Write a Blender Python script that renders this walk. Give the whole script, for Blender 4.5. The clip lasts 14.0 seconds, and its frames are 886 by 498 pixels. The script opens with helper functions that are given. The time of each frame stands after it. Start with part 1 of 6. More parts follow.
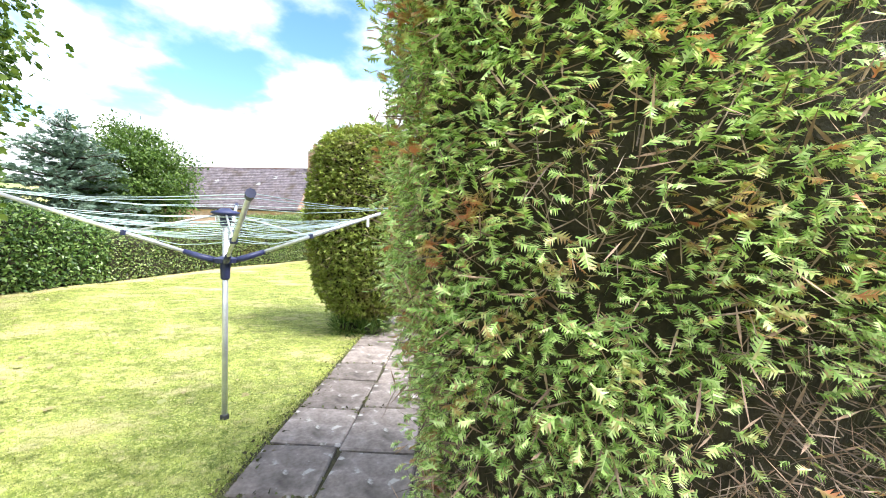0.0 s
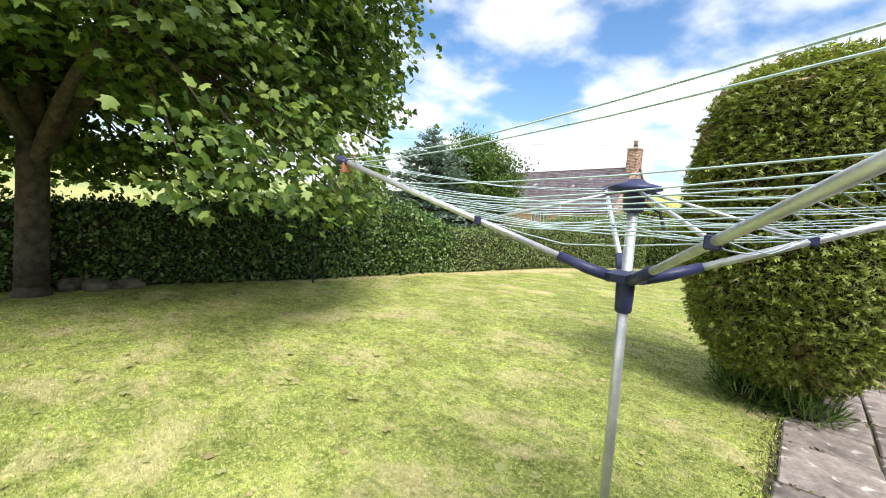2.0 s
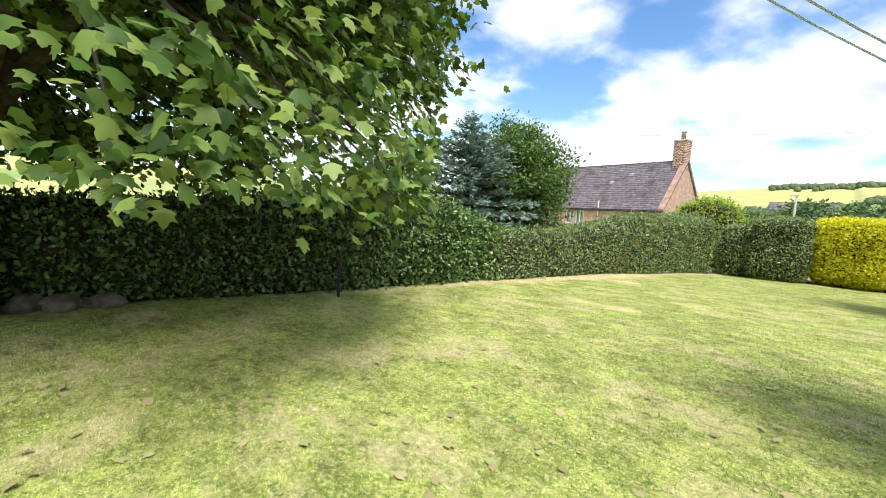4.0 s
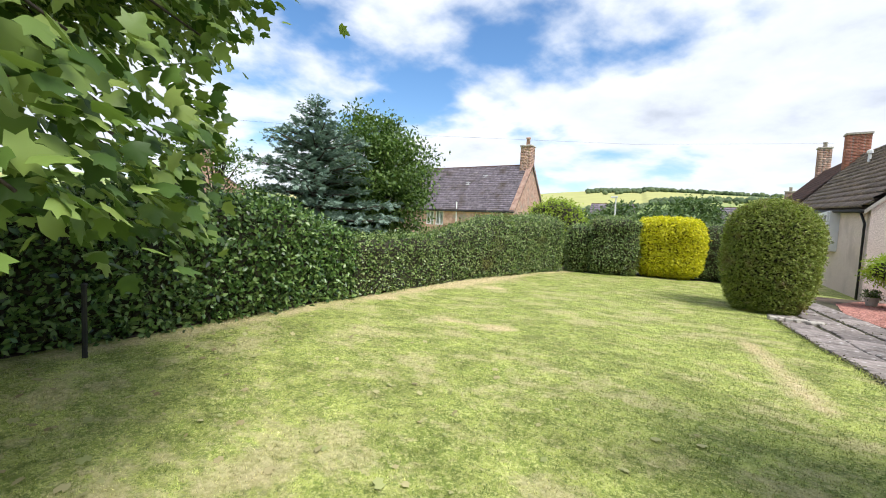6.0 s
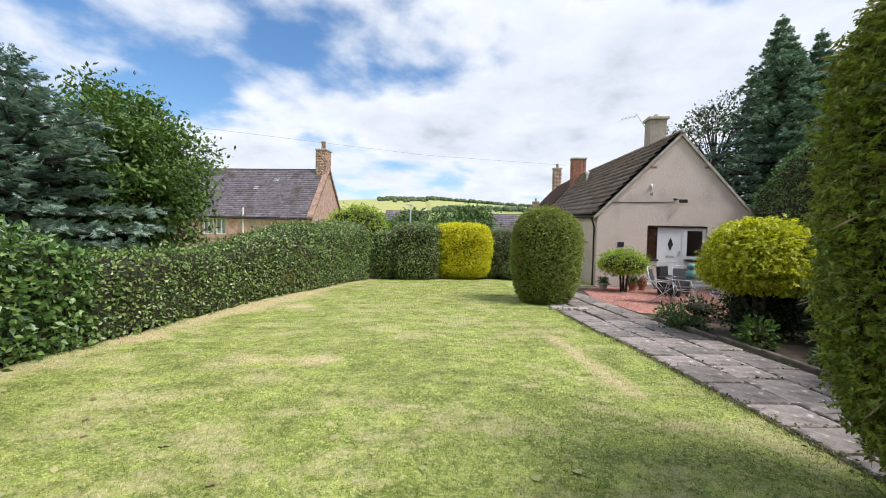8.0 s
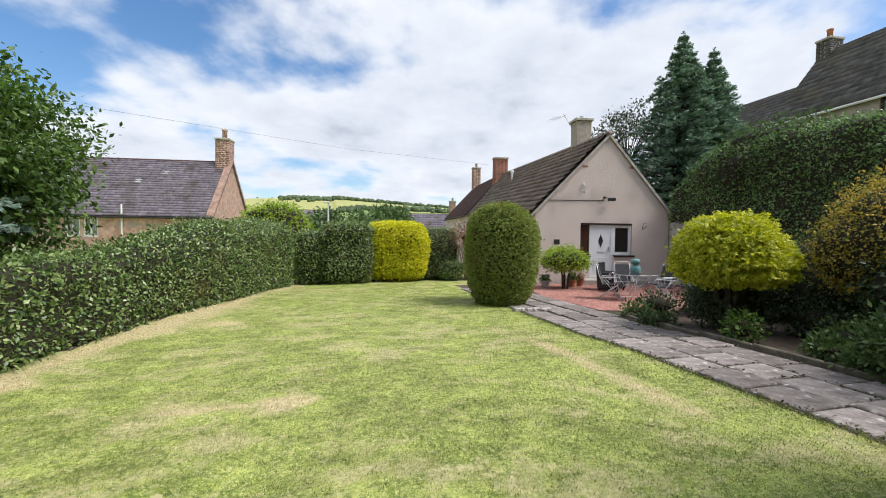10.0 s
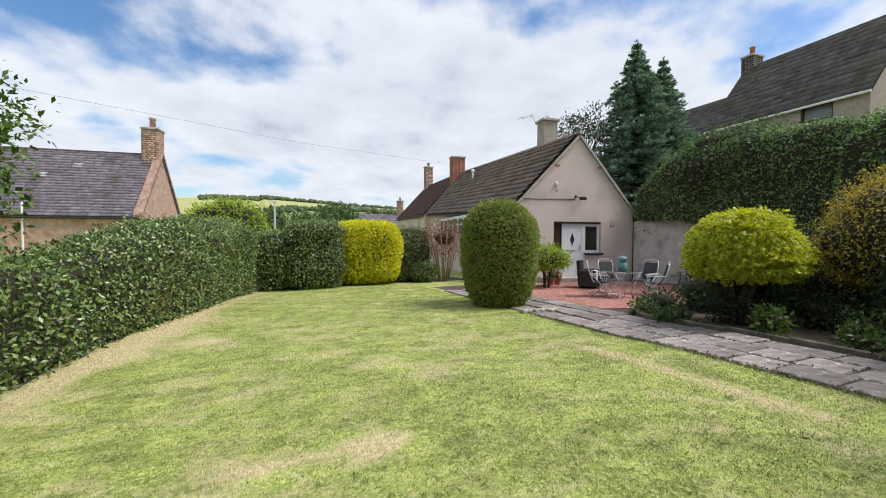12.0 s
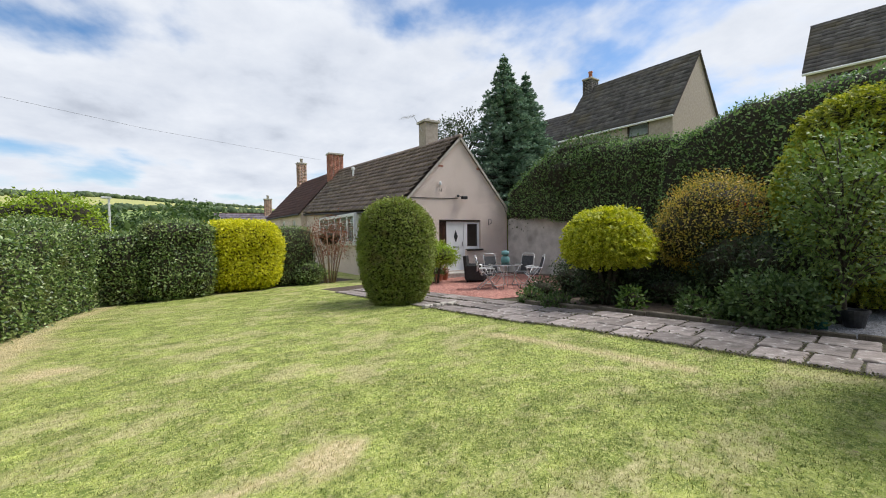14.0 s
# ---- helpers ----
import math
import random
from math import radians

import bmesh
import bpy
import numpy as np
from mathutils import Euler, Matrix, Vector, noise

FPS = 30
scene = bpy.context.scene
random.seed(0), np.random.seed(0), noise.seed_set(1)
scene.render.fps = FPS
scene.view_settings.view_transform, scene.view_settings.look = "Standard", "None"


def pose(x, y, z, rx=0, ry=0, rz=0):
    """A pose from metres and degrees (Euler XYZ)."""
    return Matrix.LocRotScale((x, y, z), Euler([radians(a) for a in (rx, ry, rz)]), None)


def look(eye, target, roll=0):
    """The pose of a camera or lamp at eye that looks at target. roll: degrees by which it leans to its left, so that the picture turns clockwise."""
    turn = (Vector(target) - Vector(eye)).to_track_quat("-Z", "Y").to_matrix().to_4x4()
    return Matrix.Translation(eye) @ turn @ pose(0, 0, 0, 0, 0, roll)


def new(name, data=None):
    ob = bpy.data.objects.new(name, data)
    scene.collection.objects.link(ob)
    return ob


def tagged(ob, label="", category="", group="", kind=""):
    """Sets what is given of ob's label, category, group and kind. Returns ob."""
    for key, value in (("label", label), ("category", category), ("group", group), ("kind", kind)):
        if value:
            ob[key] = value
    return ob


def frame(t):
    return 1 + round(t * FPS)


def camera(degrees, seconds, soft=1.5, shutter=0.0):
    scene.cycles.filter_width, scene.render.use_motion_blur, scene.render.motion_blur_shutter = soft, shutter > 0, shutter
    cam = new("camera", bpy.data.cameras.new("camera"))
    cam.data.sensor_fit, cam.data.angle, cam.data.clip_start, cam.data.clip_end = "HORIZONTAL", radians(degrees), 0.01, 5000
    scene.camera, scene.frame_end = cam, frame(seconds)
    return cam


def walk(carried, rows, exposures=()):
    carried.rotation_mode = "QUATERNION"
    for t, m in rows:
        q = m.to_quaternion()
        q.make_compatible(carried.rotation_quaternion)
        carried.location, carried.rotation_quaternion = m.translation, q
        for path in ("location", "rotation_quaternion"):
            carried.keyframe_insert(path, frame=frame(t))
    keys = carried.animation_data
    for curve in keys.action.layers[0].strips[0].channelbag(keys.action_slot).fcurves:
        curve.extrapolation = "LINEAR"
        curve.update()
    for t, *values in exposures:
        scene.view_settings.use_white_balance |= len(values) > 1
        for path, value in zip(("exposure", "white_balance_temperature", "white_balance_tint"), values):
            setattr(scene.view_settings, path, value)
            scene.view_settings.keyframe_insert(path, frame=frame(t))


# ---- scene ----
cam = camera(94.9, 14.0, soft=1.0)
METRES, EYE, TILT, LEAN, TURN = 10.6, 1.5, 0.0, 0.0, 0.0
ROWS = [
    (0.0, 0.0, 0.0, 0.0, 0.12, -3.35, -2.09),
    (0.5, -0.018, 0.0403, -0.002, 11.2, -3.66, -2.58),
    (1.0, -0.0448, 0.0785, -0.0045, 22.81, -4.07, -2.98),
    (1.5, -0.0795, 0.107, -0.0065, 33.04, -4.52, -3.33),
    (2.0, -0.1168, 0.1364, -0.0118, 41.0, -4.88, -3.52),
    (4.5, -0.3077, 0.2585, -0.0199, 44.01, -5.15, -3.27),
    (5.0, -0.333, 0.2975, -0.016, 38.98, -4.9, -3.09),
    (5.5, -0.3447, 0.3397, -0.0155, 32.35, -4.53, -2.85),
    (6.0, -0.3597, 0.3712, -0.013, 24.67, -4.02, -2.61),
    (6.5, -0.3728, 0.3951, -0.0101, 16.68, -3.44, -2.33),
    (7.0, -0.3778, 0.4131, -0.0077, 9.01, -2.87, -2.02),
    (7.5, -0.3923, 0.4299, -0.0097, 2.19, -2.39, -1.67),
    (8.0, -0.4109, 0.4497, -0.0118, -3.64, -2.03, -1.44),
    (8.5, -0.4253, 0.4755, -0.0132, -8.44, -1.86, -1.2),
    (11.0, -0.5576, 0.6306, -0.021, -20.02, -1.68, -0.63),
    (11.5, -0.584, 0.6568, -0.0214, -22.35, -1.62, -0.47),
    (12.0, -0.6117, 0.6788, -0.0228, -25.51, -1.59, -0.28),
    (12.5, -0.6314, 0.6996, -0.0245, -29.59, -1.57, -0.01),
    (13.0, -0.6486, 0.7087, -0.0237, -34.35, -1.62, 0.27),
    (13.5, -0.6574, 0.7125, -0.025, -39.17, -1.67, 0.59),
    (14.0, -0.6584, 0.7131, -0.0268, -43.33, -1.74, 0.86),
]
EXPOSURES = [(0, 1.56, 6250, 10), (1, 1.31, 6400, 10), (2, 0.83, 6450, 10), (4.3, 0.87, 6300, 10), (5, 0.87, 6250, 10), (5.5, 0.74, 6200, 10), (6.5, 0.56, 6200, 10), (7.5, 0.46, 6200, 10), (9, 0.4, 6200, 10), (11, 0.33, 6200, 10), (14, 0.28, 6250, 10)]
walk(cam, [(t, pose(0, 0, EYE, TILT, LEAN, TURN) @ pose(METRES * x, METRES * y, METRES * z, 90 + pitch, roll, yaw)) for t, x, y, z, yaw, pitch, roll in ROWS], EXPOSURES)

# ---- sky and sun ----
SUN_AZIMUTH, SUN_HEIGHT = 119.0, 54.0  # degrees clockwise from +y, degrees above the horizon


def build_world():
    world = bpy.data.worlds.new("sky")
    scene.world = world
    world.use_nodes = True
    nt = world.node_tree
    nt.nodes.clear()
    N, L = nt.nodes.new, nt.links.new
    out, bg = N("ShaderNodeOutputWorld"), N("ShaderNodeBackground")
    sky = N("ShaderNodeTexSky")
    sky.sky_type, sky.sun_disc = "NISHITA", False
    sky.sun_elevation, sky.sun_rotation = radians(SUN_HEIGHT), radians(SUN_AZIMUTH)
    dim = N("ShaderNodeVectorMath"); dim.operation = "SCALE"; dim.inputs["Scale"].default_value = 0.13
    deep = N("ShaderNodeHueSaturation"); deep.inputs["Saturation"].default_value = 1.22
    L(sky.outputs[0], deep.inputs["Color"]); L(deep.outputs[0], dim.inputs[0])
    co, sep = N("ShaderNodeTexCoord"), N("ShaderNodeSeparateXYZ")
    L(co.outputs["Generated"], sep.inputs[0])
    # cloud deck: the direction projected on a layer overhead
    lift = N("ShaderNodeMath"); lift.operation = "MAXIMUM"; lift.inputs[1].default_value = 0.0
    L(sep.outputs[2], lift.inputs[0])
    den = N("ShaderNodeMath"); den.operation = "ADD"; den.inputs[1].default_value = 0.24
    L(lift.outputs[0], den.inputs[0])
    div = N("ShaderNodeVectorMath"); div.operation = "DIVIDE"
    comb = N("ShaderNodeCombineXYZ")
    for i in range(3):
        L(den.outputs[0], comb.inputs[i])
    L(co.outputs["Generated"], div.inputs[0]); L(comb.outputs[0], div.inputs[1])
    flat = N("ShaderNodeVectorMath"); flat.operation = "MULTIPLY"; flat.inputs[1].default_value = (1, 1, 0)
    L(div.outputs[0], flat.inputs[0])

    def cloud_noise(scale, detail, rough, offset):
        mp = N("ShaderNodeMapping"); mp.inputs["Location"].default_value, mp.inputs["Rotation"].default_value = offset, (0, 0, radians(-65))
        L(flat.outputs[0], mp.inputs[0])
        n = N("ShaderNodeTexNoise"); n.noise_dimensions = "3D"
        n.inputs["Scale"].default_value, n.inputs["Detail"].default_value, n.inputs["Roughness"].default_value = scale, detail, rough
        n.inputs["Distortion"].default_value = 0.1
        L(mp.outputs[0], n.inputs["Vector"])
        return n.outputs[0]

    body = cloud_noise(1.25, 9, 0.52, (3.1, 1.7, 0.4))
    cover = N("ShaderNodeMapRange"); cover.interpolation_type = "SMOOTHSTEP"
    L(body, cover.inputs[0])
    cover.inputs[1].default_value, cover.inputs[2].default_value = 0.355, 0.49
    thick = N("ShaderNodeMath"); thick.operation = "MULTIPLY_ADD"; thick.inputs[1].default_value = 0.55
    L(cloud_noise(3.8, 10, 0.60, (7.7, 2.2, 1.9)), thick.inputs[0]); L(body, thick.inputs[2])
    spread = N("ShaderNodeMapRange"); spread.inputs[1].default_value, spread.inputs[2].default_value = 0.30, 1.15
    L(thick.outputs[0], spread.inputs[0])
    shade = N("ShaderNodeValToRGB")
    cr = shade.color_ramp
    cr.elements[0].position, cr.elements[0].color = 0.42, (0.75, 0.76, 0.78, 1)
    cr.elements[1].position, cr.elements[1].color = 1.0, (0.36, 0.39, 0.45, 1)
    mid = cr.elements.new(0.72); mid.color = (0.60, 0.625, 0.675, 1)
    L(spread.outputs[0], shade.inputs[0])
    mix = N("ShaderNodeMixRGB")
    L(cover.outputs[0], mix.inputs[0]); L(dim.outputs[0], mix.inputs[1]); L(shade.outputs[0], mix.inputs[2])
    L(mix.outputs[0], bg.inputs[0]); bg.inputs[1].default_value = 1.0
    L(bg.outputs[0], out.inputs[0])


build_world()
sun = new("sun", bpy.data.lights.new("sun", "SUN"))
sun.data.energy, sun.data.angle, sun.data.color = 3.4, radians(30.0), (1.0, 0.955, 0.88)
_az, _el = radians(SUN_AZIMUTH), radians(SUN_HEIGHT)
sun.matrix_world = look((0, 0, 30), Vector((0, 0, 30)) - Vector((math.sin(_az) * math.cos(_el), math.cos(_az) * math.cos(_el), math.sin(_el))))


# ---- materials ----
def material(name, a, b, scale=6.0, rough=0.8, bump=0.2, fine=60.0, metal=0.0, c=None, big=0.6, island=0.0, object_random=0.0, spec=0.4, spots=None):
    """Two tones mixed by noise at two scales, with fine relief; c: stains of a larger scale."""
    m = bpy.data.materials.new(name)
    m.use_nodes = True
    nt = m.node_tree
    N, L = nt.nodes.new, nt.links.new
    bsdf = nt.nodes["Principled BSDF"]
    bsdf.inputs["Roughness"].default_value, bsdf.inputs["Metallic"].default_value = rough, metal
    bsdf.inputs["Specular IOR Level"].default_value = spec
    co = N("ShaderNodeTexCoord")

    def nz(sc, det):
        n = N("ShaderNodeTexNoise")
        n.inputs["Scale"].default_value, n.inputs["Detail"].default_value = sc, det
        L(co.outputs["Object"], n.inputs["Vector"])
        return n.outputs[0]

    n1, n2 = nz(scale, 6), nz(fine, 3)
    add = N("ShaderNodeMath"); add.operation = "MULTIPLY_ADD"; add.inputs[1].default_value = 0.45
    L(n2, add.inputs[0]); L(n1, add.inputs[2])
    ramp = N("ShaderNodeValToRGB")
    ramp.color_ramp.elements[0].position, ramp.color_ramp.elements[0].color = 0.55, (*a, 1)
    ramp.color_ramp.elements[1].position, ramp.color_ramp.elements[1].color = 0.90, (*b, 1)
    L(add.outputs[0], ramp.inputs[0])
    col = ramp.outputs[0]
    if c:
        st = N("ShaderNodeMapRange"); st.inputs[1].default_value, st.inputs[2].default_value = 0.52, 0.68
        L(nz(big, 5), st.inputs[0])
        mx = N("ShaderNodeMixRGB"); mx.inputs[2].default_value = (*c, 1)
        L(st.outputs[0], mx.inputs[0]); L(col, mx.inputs[1])
        col = mx.outputs[0]
    if spots:
        st = N("ShaderNodeMapRange"); st.inputs[1].default_value, st.inputs[2].default_value = 0.60, 0.66
        L(nz(spots[3], 9), st.inputs[0])
        mx = N("ShaderNodeMixRGB"); mx.inputs[2].default_value = (*spots[:3], 1)
        L(st.outputs[0], mx.inputs[0]); L(col, mx.inputs[1])
        col = mx.outputs[0]
    for amount, source in ((island, ("ShaderNodeNewGeometry", "Random Per Island")), (object_random, ("ShaderNodeObjectInfo", "Random"))):
        if amount:
            g = N(source[0])
            hs = N("ShaderNodeHueSaturation")
            mr = N("ShaderNodeMapRange"); mr.inputs[3].default_value, mr.inputs[4].default_value = 1 - amount, 1 + amount
            L(g.outputs[source[1]], mr.inputs[0]); L(mr.outputs[0], hs.inputs["Value"]); L(col, hs.inputs["Color"])
            col = hs.outputs[0]
    L(col, bsdf.inputs["Base Color"])
    if bump:
        bp = N("ShaderNodeBump"); bp.inputs["Strength"].default_value, bp.inputs["Distance"].default_value = bump, 0.02
        L(add.outputs[0], bp.inputs["Height"]); L(bp.outputs[0], bsdf.inputs["Normal"])
    return m


def leaf_material(name, tones, rough=0.5, through_light=0.3, patch=None, patch_scale=1.2, spec=0.35):
    """Leaves whose tone runs at random from leaf to leaf, with some light passing through."""
    m = bpy.data.materials.new(name)
    m.use_nodes = True
    nt = m.node_tree
    N, L = nt.nodes.new, nt.links.new
    bsdf, out = nt.nodes["Principled BSDF"], nt.nodes["Material Output"]
    g, ramp = N("ShaderNodeNewGeometry"), N("ShaderNodeValToRGB")
    els = ramp.color_ramp.elements
    for i, t in enumerate(tones):
        e = els[i] if i < 2 else els.new(1.0)
        e.position, e.color = i / (len(tones) - 1), (*t, 1)
    L(g.outputs["Random Per Island"], ramp.inputs[0])
    col = ramp.outputs[0]
    co, n = N("ShaderNodeTexCoord"), N("ShaderNodeTexNoise")
    n.inputs["Scale"].default_value, n.inputs["Detail"].default_value = patch_scale, 4
    L(co.outputs["Object"], n.inputs["Vector"])
    if patch:
        st = N("ShaderNodeMapRange"); st.inputs[1].default_value, st.inputs[2].default_value = 0.58, 0.70
        L(n.outputs[0], st.inputs[0])
        mx = N("ShaderNodeMixRGB"); mx.inputs[2].default_value = (*patch, 1)
        L(st.outputs[0], mx.inputs[0]); L(col, mx.inputs[1])
        col = mx.outputs[0]
    L(col, bsdf.inputs["Base Color"])
    bsdf.inputs["Roughness"].default_value, bsdf.inputs["Specular IOR Level"].default_value = rough, spec
    tr, mix = N("ShaderNodeBsdfTranslucent"), N("ShaderNodeMixShader")
    bright = N("ShaderNodeHueSaturation"); bright.inputs["Value"].default_value = 1.25; bright.inputs["Saturation"].default_value = 1.1
    L(col, bright.inputs["Color"]); L(bright.outputs[0], tr.inputs[0])
    mix.inputs[0].default_value = through_light
    L(bsdf.outputs[0], mix.inputs[1]); L(tr.outputs[0], mix.inputs[2]); L(mix.outputs[0], out.inputs[0])
    return m


def lawn_material(name, blades):
    """Mown grass with straw-coloured dry patches; the attribute 'dry' holds the parched strips."""
    m = bpy.data.materials.new(name)
    m.use_nodes = True
    nt = m.node_tree
    N, L = nt.nodes.new, nt.links.new
    bsdf = nt.nodes["Principled BSDF"]
    bsdf.inputs["Roughness"].default_value, bsdf.inputs["Specular IOR Level"].default_value = 0.7, 0.2
    co = N("ShaderNodeTexCoord")

    def nz(sc, det, rough=0.55, stretch=None):
        n = N("ShaderNodeTexNoise")
        n.inputs["Scale"].default_value, n.inputs["Detail"].default_value, n.inputs["Roughness"].default_value = sc, det, rough
        v = co.outputs["Object"]
        if stretch:
            mp = N("ShaderNodeMapping"); mp.inputs["Scale"].default_value = stretch; mp.inputs["Rotation"].default_value = (0, 0, 0.35)
            L(v, mp.inputs[0]); v = mp.outputs[0]
        L(v, n.inputs["Vector"])
        return n.outputs[0]

    def mixc(f, a, b):
        mx = N("ShaderNodeMixRGB")
        L(f, mx.inputs[0])
        for s, v in ((mx.inputs[1], a), (mx.inputs[2], b)):
            if isinstance(v, tuple):
                s.default_value = (*v, 1)
            else:
                L(v, s)
        return mx.outputs[0]

    def rng(f, lo, hi, a=0.0, b=1.0):
        r = N("ShaderNodeMapRange"); r.interpolation_type = "SMOOTHSTEP"
        r.inputs[1].default_value, r.inputs[2].default_value, r.inputs[3].default_value, r.inputs[4].default_value = lo, hi, a, b
        L(f, r.inputs[0])
        return r.outputs[0]

    green = mixc(rng(nz(2.6, 7, 0.65), 0.38, 0.62), (0.245, 0.300, 0.060), (0.405, 0.445, 0.115))
    green = mixc(rng(nz(9, 7, 0.8), 0.45, 0.60), green, (0.155, 0.205, 0.040))
    green = mixc(rng(nz(30, 5, 0.8), 0.48, 0.60), green, (0.50, 0.52, 0.18))
    green = mixc(rng(nz(55, 4, 0.8), 0.52, 0.64), green, (0.125, 0.185, 0.038))
    tone, value = N("ShaderNodeMapRange"), N("ShaderNodeHueSaturation")
    tone.inputs[1].default_value, tone.inputs[2].default_value, tone.inputs[3].default_value, tone.inputs[4].default_value = 0.34, 0.66, 0.62, 1.40
    L(nz(1.9, 9, 0.76, (1, 1.5, 1)), tone.inputs[0]); L(tone.outputs[0], value.inputs["Value"]); L(green, value.inputs["Color"])
    green = value.outputs[0]
    straw = mixc(rng(nz(24, 5, 0.7), 0.35, 0.65), (0.38, 0.345, 0.15), (0.68, 0.60, 0.34))
    col = mixc(rng(nz(1.0, 10, 0.74, (1, 1.5, 1)), 0.50, 0.61, 0.0, 0.70), green, straw)
    col = mixc(rng(nz(6.5, 8, 0.78, (1, 1.3, 1)), 0.53, 0.64, 0.0, 0.60), col, straw)
    dry = N("ShaderNodeAttribute"); dry.attribute_name = "dry"
    brk = N("ShaderNodeMath"); brk.operation = "MULTIPLY_ADD"; brk.inputs[1].default_value = 0.9
    L(nz(3.2, 8, 0.75), brk.inputs[0]); L(dry.outputs["Fac"], brk.inputs[2])
    parched = mixc(rng(nz(18, 6, 0.75), 0.38, 0.62), (0.46, 0.385, 0.19), (0.72, 0.60, 0.37))
    col = mixc(rng(brk.outputs[0], 0.78, 1.20, 0.0, 0.92), col, parched)
    if blades:
        g, hs, mr = N("ShaderNodeNewGeometry"), N("ShaderNodeHueSaturation"), N("ShaderNodeMapRange")
        mr.inputs[3].default_value, mr.inputs[4].default_value = 0.5, 1.6
        L(g.outputs["Random Per Island"], mr.inputs[0]); L(mr.outputs[0], hs.inputs["Value"]); L(col, hs.inputs["Color"])
        col = hs.outputs[0]
    else:
        bp = N("ShaderNodeBump"); bp.inputs["Strength"].default_value, bp.inputs["Distance"].default_value = 0.6, 0.03
        L(nz(120, 3, 0.7), bp.inputs["Height"]); L(bp.outputs[0], bsdf.inputs["Normal"])
    L(col, bsdf.inputs["Base Color"])
    return m


def field_material():
    """Far pasture and stubble, parcelled into fields."""
    m = bpy.data.materials.new("far fields")
    m.use_nodes = True
    nt = m.node_tree
    N, L = nt.nodes.new, nt.links.new
    bsdf = nt.nodes["Principled BSDF"]
    bsdf.inputs["Roughness"].default_value = 0.9
    co, v, ramp = N("ShaderNodeTexCoord"), N("ShaderNodeTexVoronoi"), N("ShaderNodeValToRGB")
    v.inputs["Scale"].default_value = 0.0052
    L(co.outputs["Object"], v.inputs["Vector"])
    sep = N("ShaderNodeSeparateColor")
    L(v.outputs["Color"], sep.inputs[0]); L(sep.outputs[0], ramp.inputs[0])
    ramp.color_ramp.interpolation = "CONSTANT"
    for i, (p, c) in enumerate(((0.0, (0.36, 0.36, 0.12)), (0.3, (0.20, 0.27, 0.07)), (0.5, (0.45, 0.40, 0.17)), (0.72, (0.27, 0.31, 0.10)), (0.9, (0.12, 0.17, 0.06)))):
        e = ramp.color_ramp.elements[i] if i < 2 else ramp.color_ramp.elements.new(p)
        e.position, e.color = p, (*c, 1)
    n = N("ShaderNodeTexNoise"); n.inputs["Scale"].default_value, n.inputs["Detail"].default_value = 0.05, 6
    L(co.outputs["Object"], n.inputs["Vector"])
    mr = N("ShaderNodeMapRange"); mr.inputs[3].default_value, mr.inputs[4].default_value = 0.75, 1.25
    hs = N("ShaderNodeHueSaturation")
    L(n.outputs[0], mr.inputs[0]); L(mr.outputs[0], hs.inputs["Value"]); L(ramp.outputs[0], hs.inputs["Color"])
    L(hs.outputs[0], bsdf.inputs["Base Color"])
    return m


def glass_material():
    m = bpy.data.materials.new("window glass")
    m.use_nodes = True
    b = m.node_tree.nodes["Principled BSDF"]
    b.inputs["Base Color"].default_value = (0.75, 0.80, 0.80, 1)
    b.inputs["Roughness"].default_value, b.inputs["Transmission Weight"].default_value, b.inputs["IOR"].default_value = 0.03, 1.0, 1.5
    return m


LAWN, BLADES, FIELD = lawn_material("mown lawn", False), lawn_material("grass blades", True), field_material()
SOIL = material("garden soil", (0.05, 0.036, 0.026), (0.12, 0.088, 0.064), 5, 0.95, 0.8, 45)
PAVING = material("weathered paving slab", (0.165, 0.138, 0.125), (0.33, 0.285, 0.265), 5.0, 0.88, 0.5, 34, c=(0.10, 0.085, 0.075), big=3.3, object_random=0.30, spots=(0.46, 0.435, 0.41, 9))
MOSS = material("mossy joint soil", (0.03, 0.027, 0.018), (0.085, 0.08, 0.04), 8, 0.95, 0.6, 60)
KERB = material("old concrete kerb", (0.085, 0.072, 0.056), (0.20, 0.17, 0.13), 7, 0.9, 0.4, 60, object_random=0.12)
SLATE_GRAVEL = material("grey slate chippings", (0.16, 0.165, 0.185), (0.30, 0.30, 0.33), 9, 0.8, 0.3, 90, island=0.35)
RED_GRAVEL = material("red chippings", (0.30, 0.125, 0.10), (0.46, 0.235, 0.19), 9, 0.8, 0.3, 90, island=0.35)
HARLING = material("rough-cast harling", (0.55, 0.45, 0.39), (0.82, 0.70, 0.63), 30, 0.95, 1.0, 110, c=(0.57, 0.475, 0.415), big=0.9)
CONCRETE = material("stained rendered wall", (0.42, 0.395, 0.37), (0.58, 0.55, 0.52), 3, 0.9, 0.3, 40, c=(0.30, 0.275, 0.25), big=1.1)
ROOF_TILE = material("brown concrete roof tile", (0.075, 0.055, 0.046), (0.29, 0.225, 0.19), 9, 0.85, 0.5, 50, c=(0.27, 0.225, 0.19), big=1.8, object_random=0.34, island=0.34)
ROOF_RED = material("dark red roof tile", (0.070, 0.035, 0.030), (0.12, 0.062, 0.054), 6, 0.85, 0.3, 50, island=0.2)
SLATE = material("blue-grey roof slate", (0.150, 0.126, 0.155), (0.27, 0.232, 0.275), 5, 0.7, 0.3, 40, c=(0.14, 0.11, 0.11), big=0.9, island=0.22)
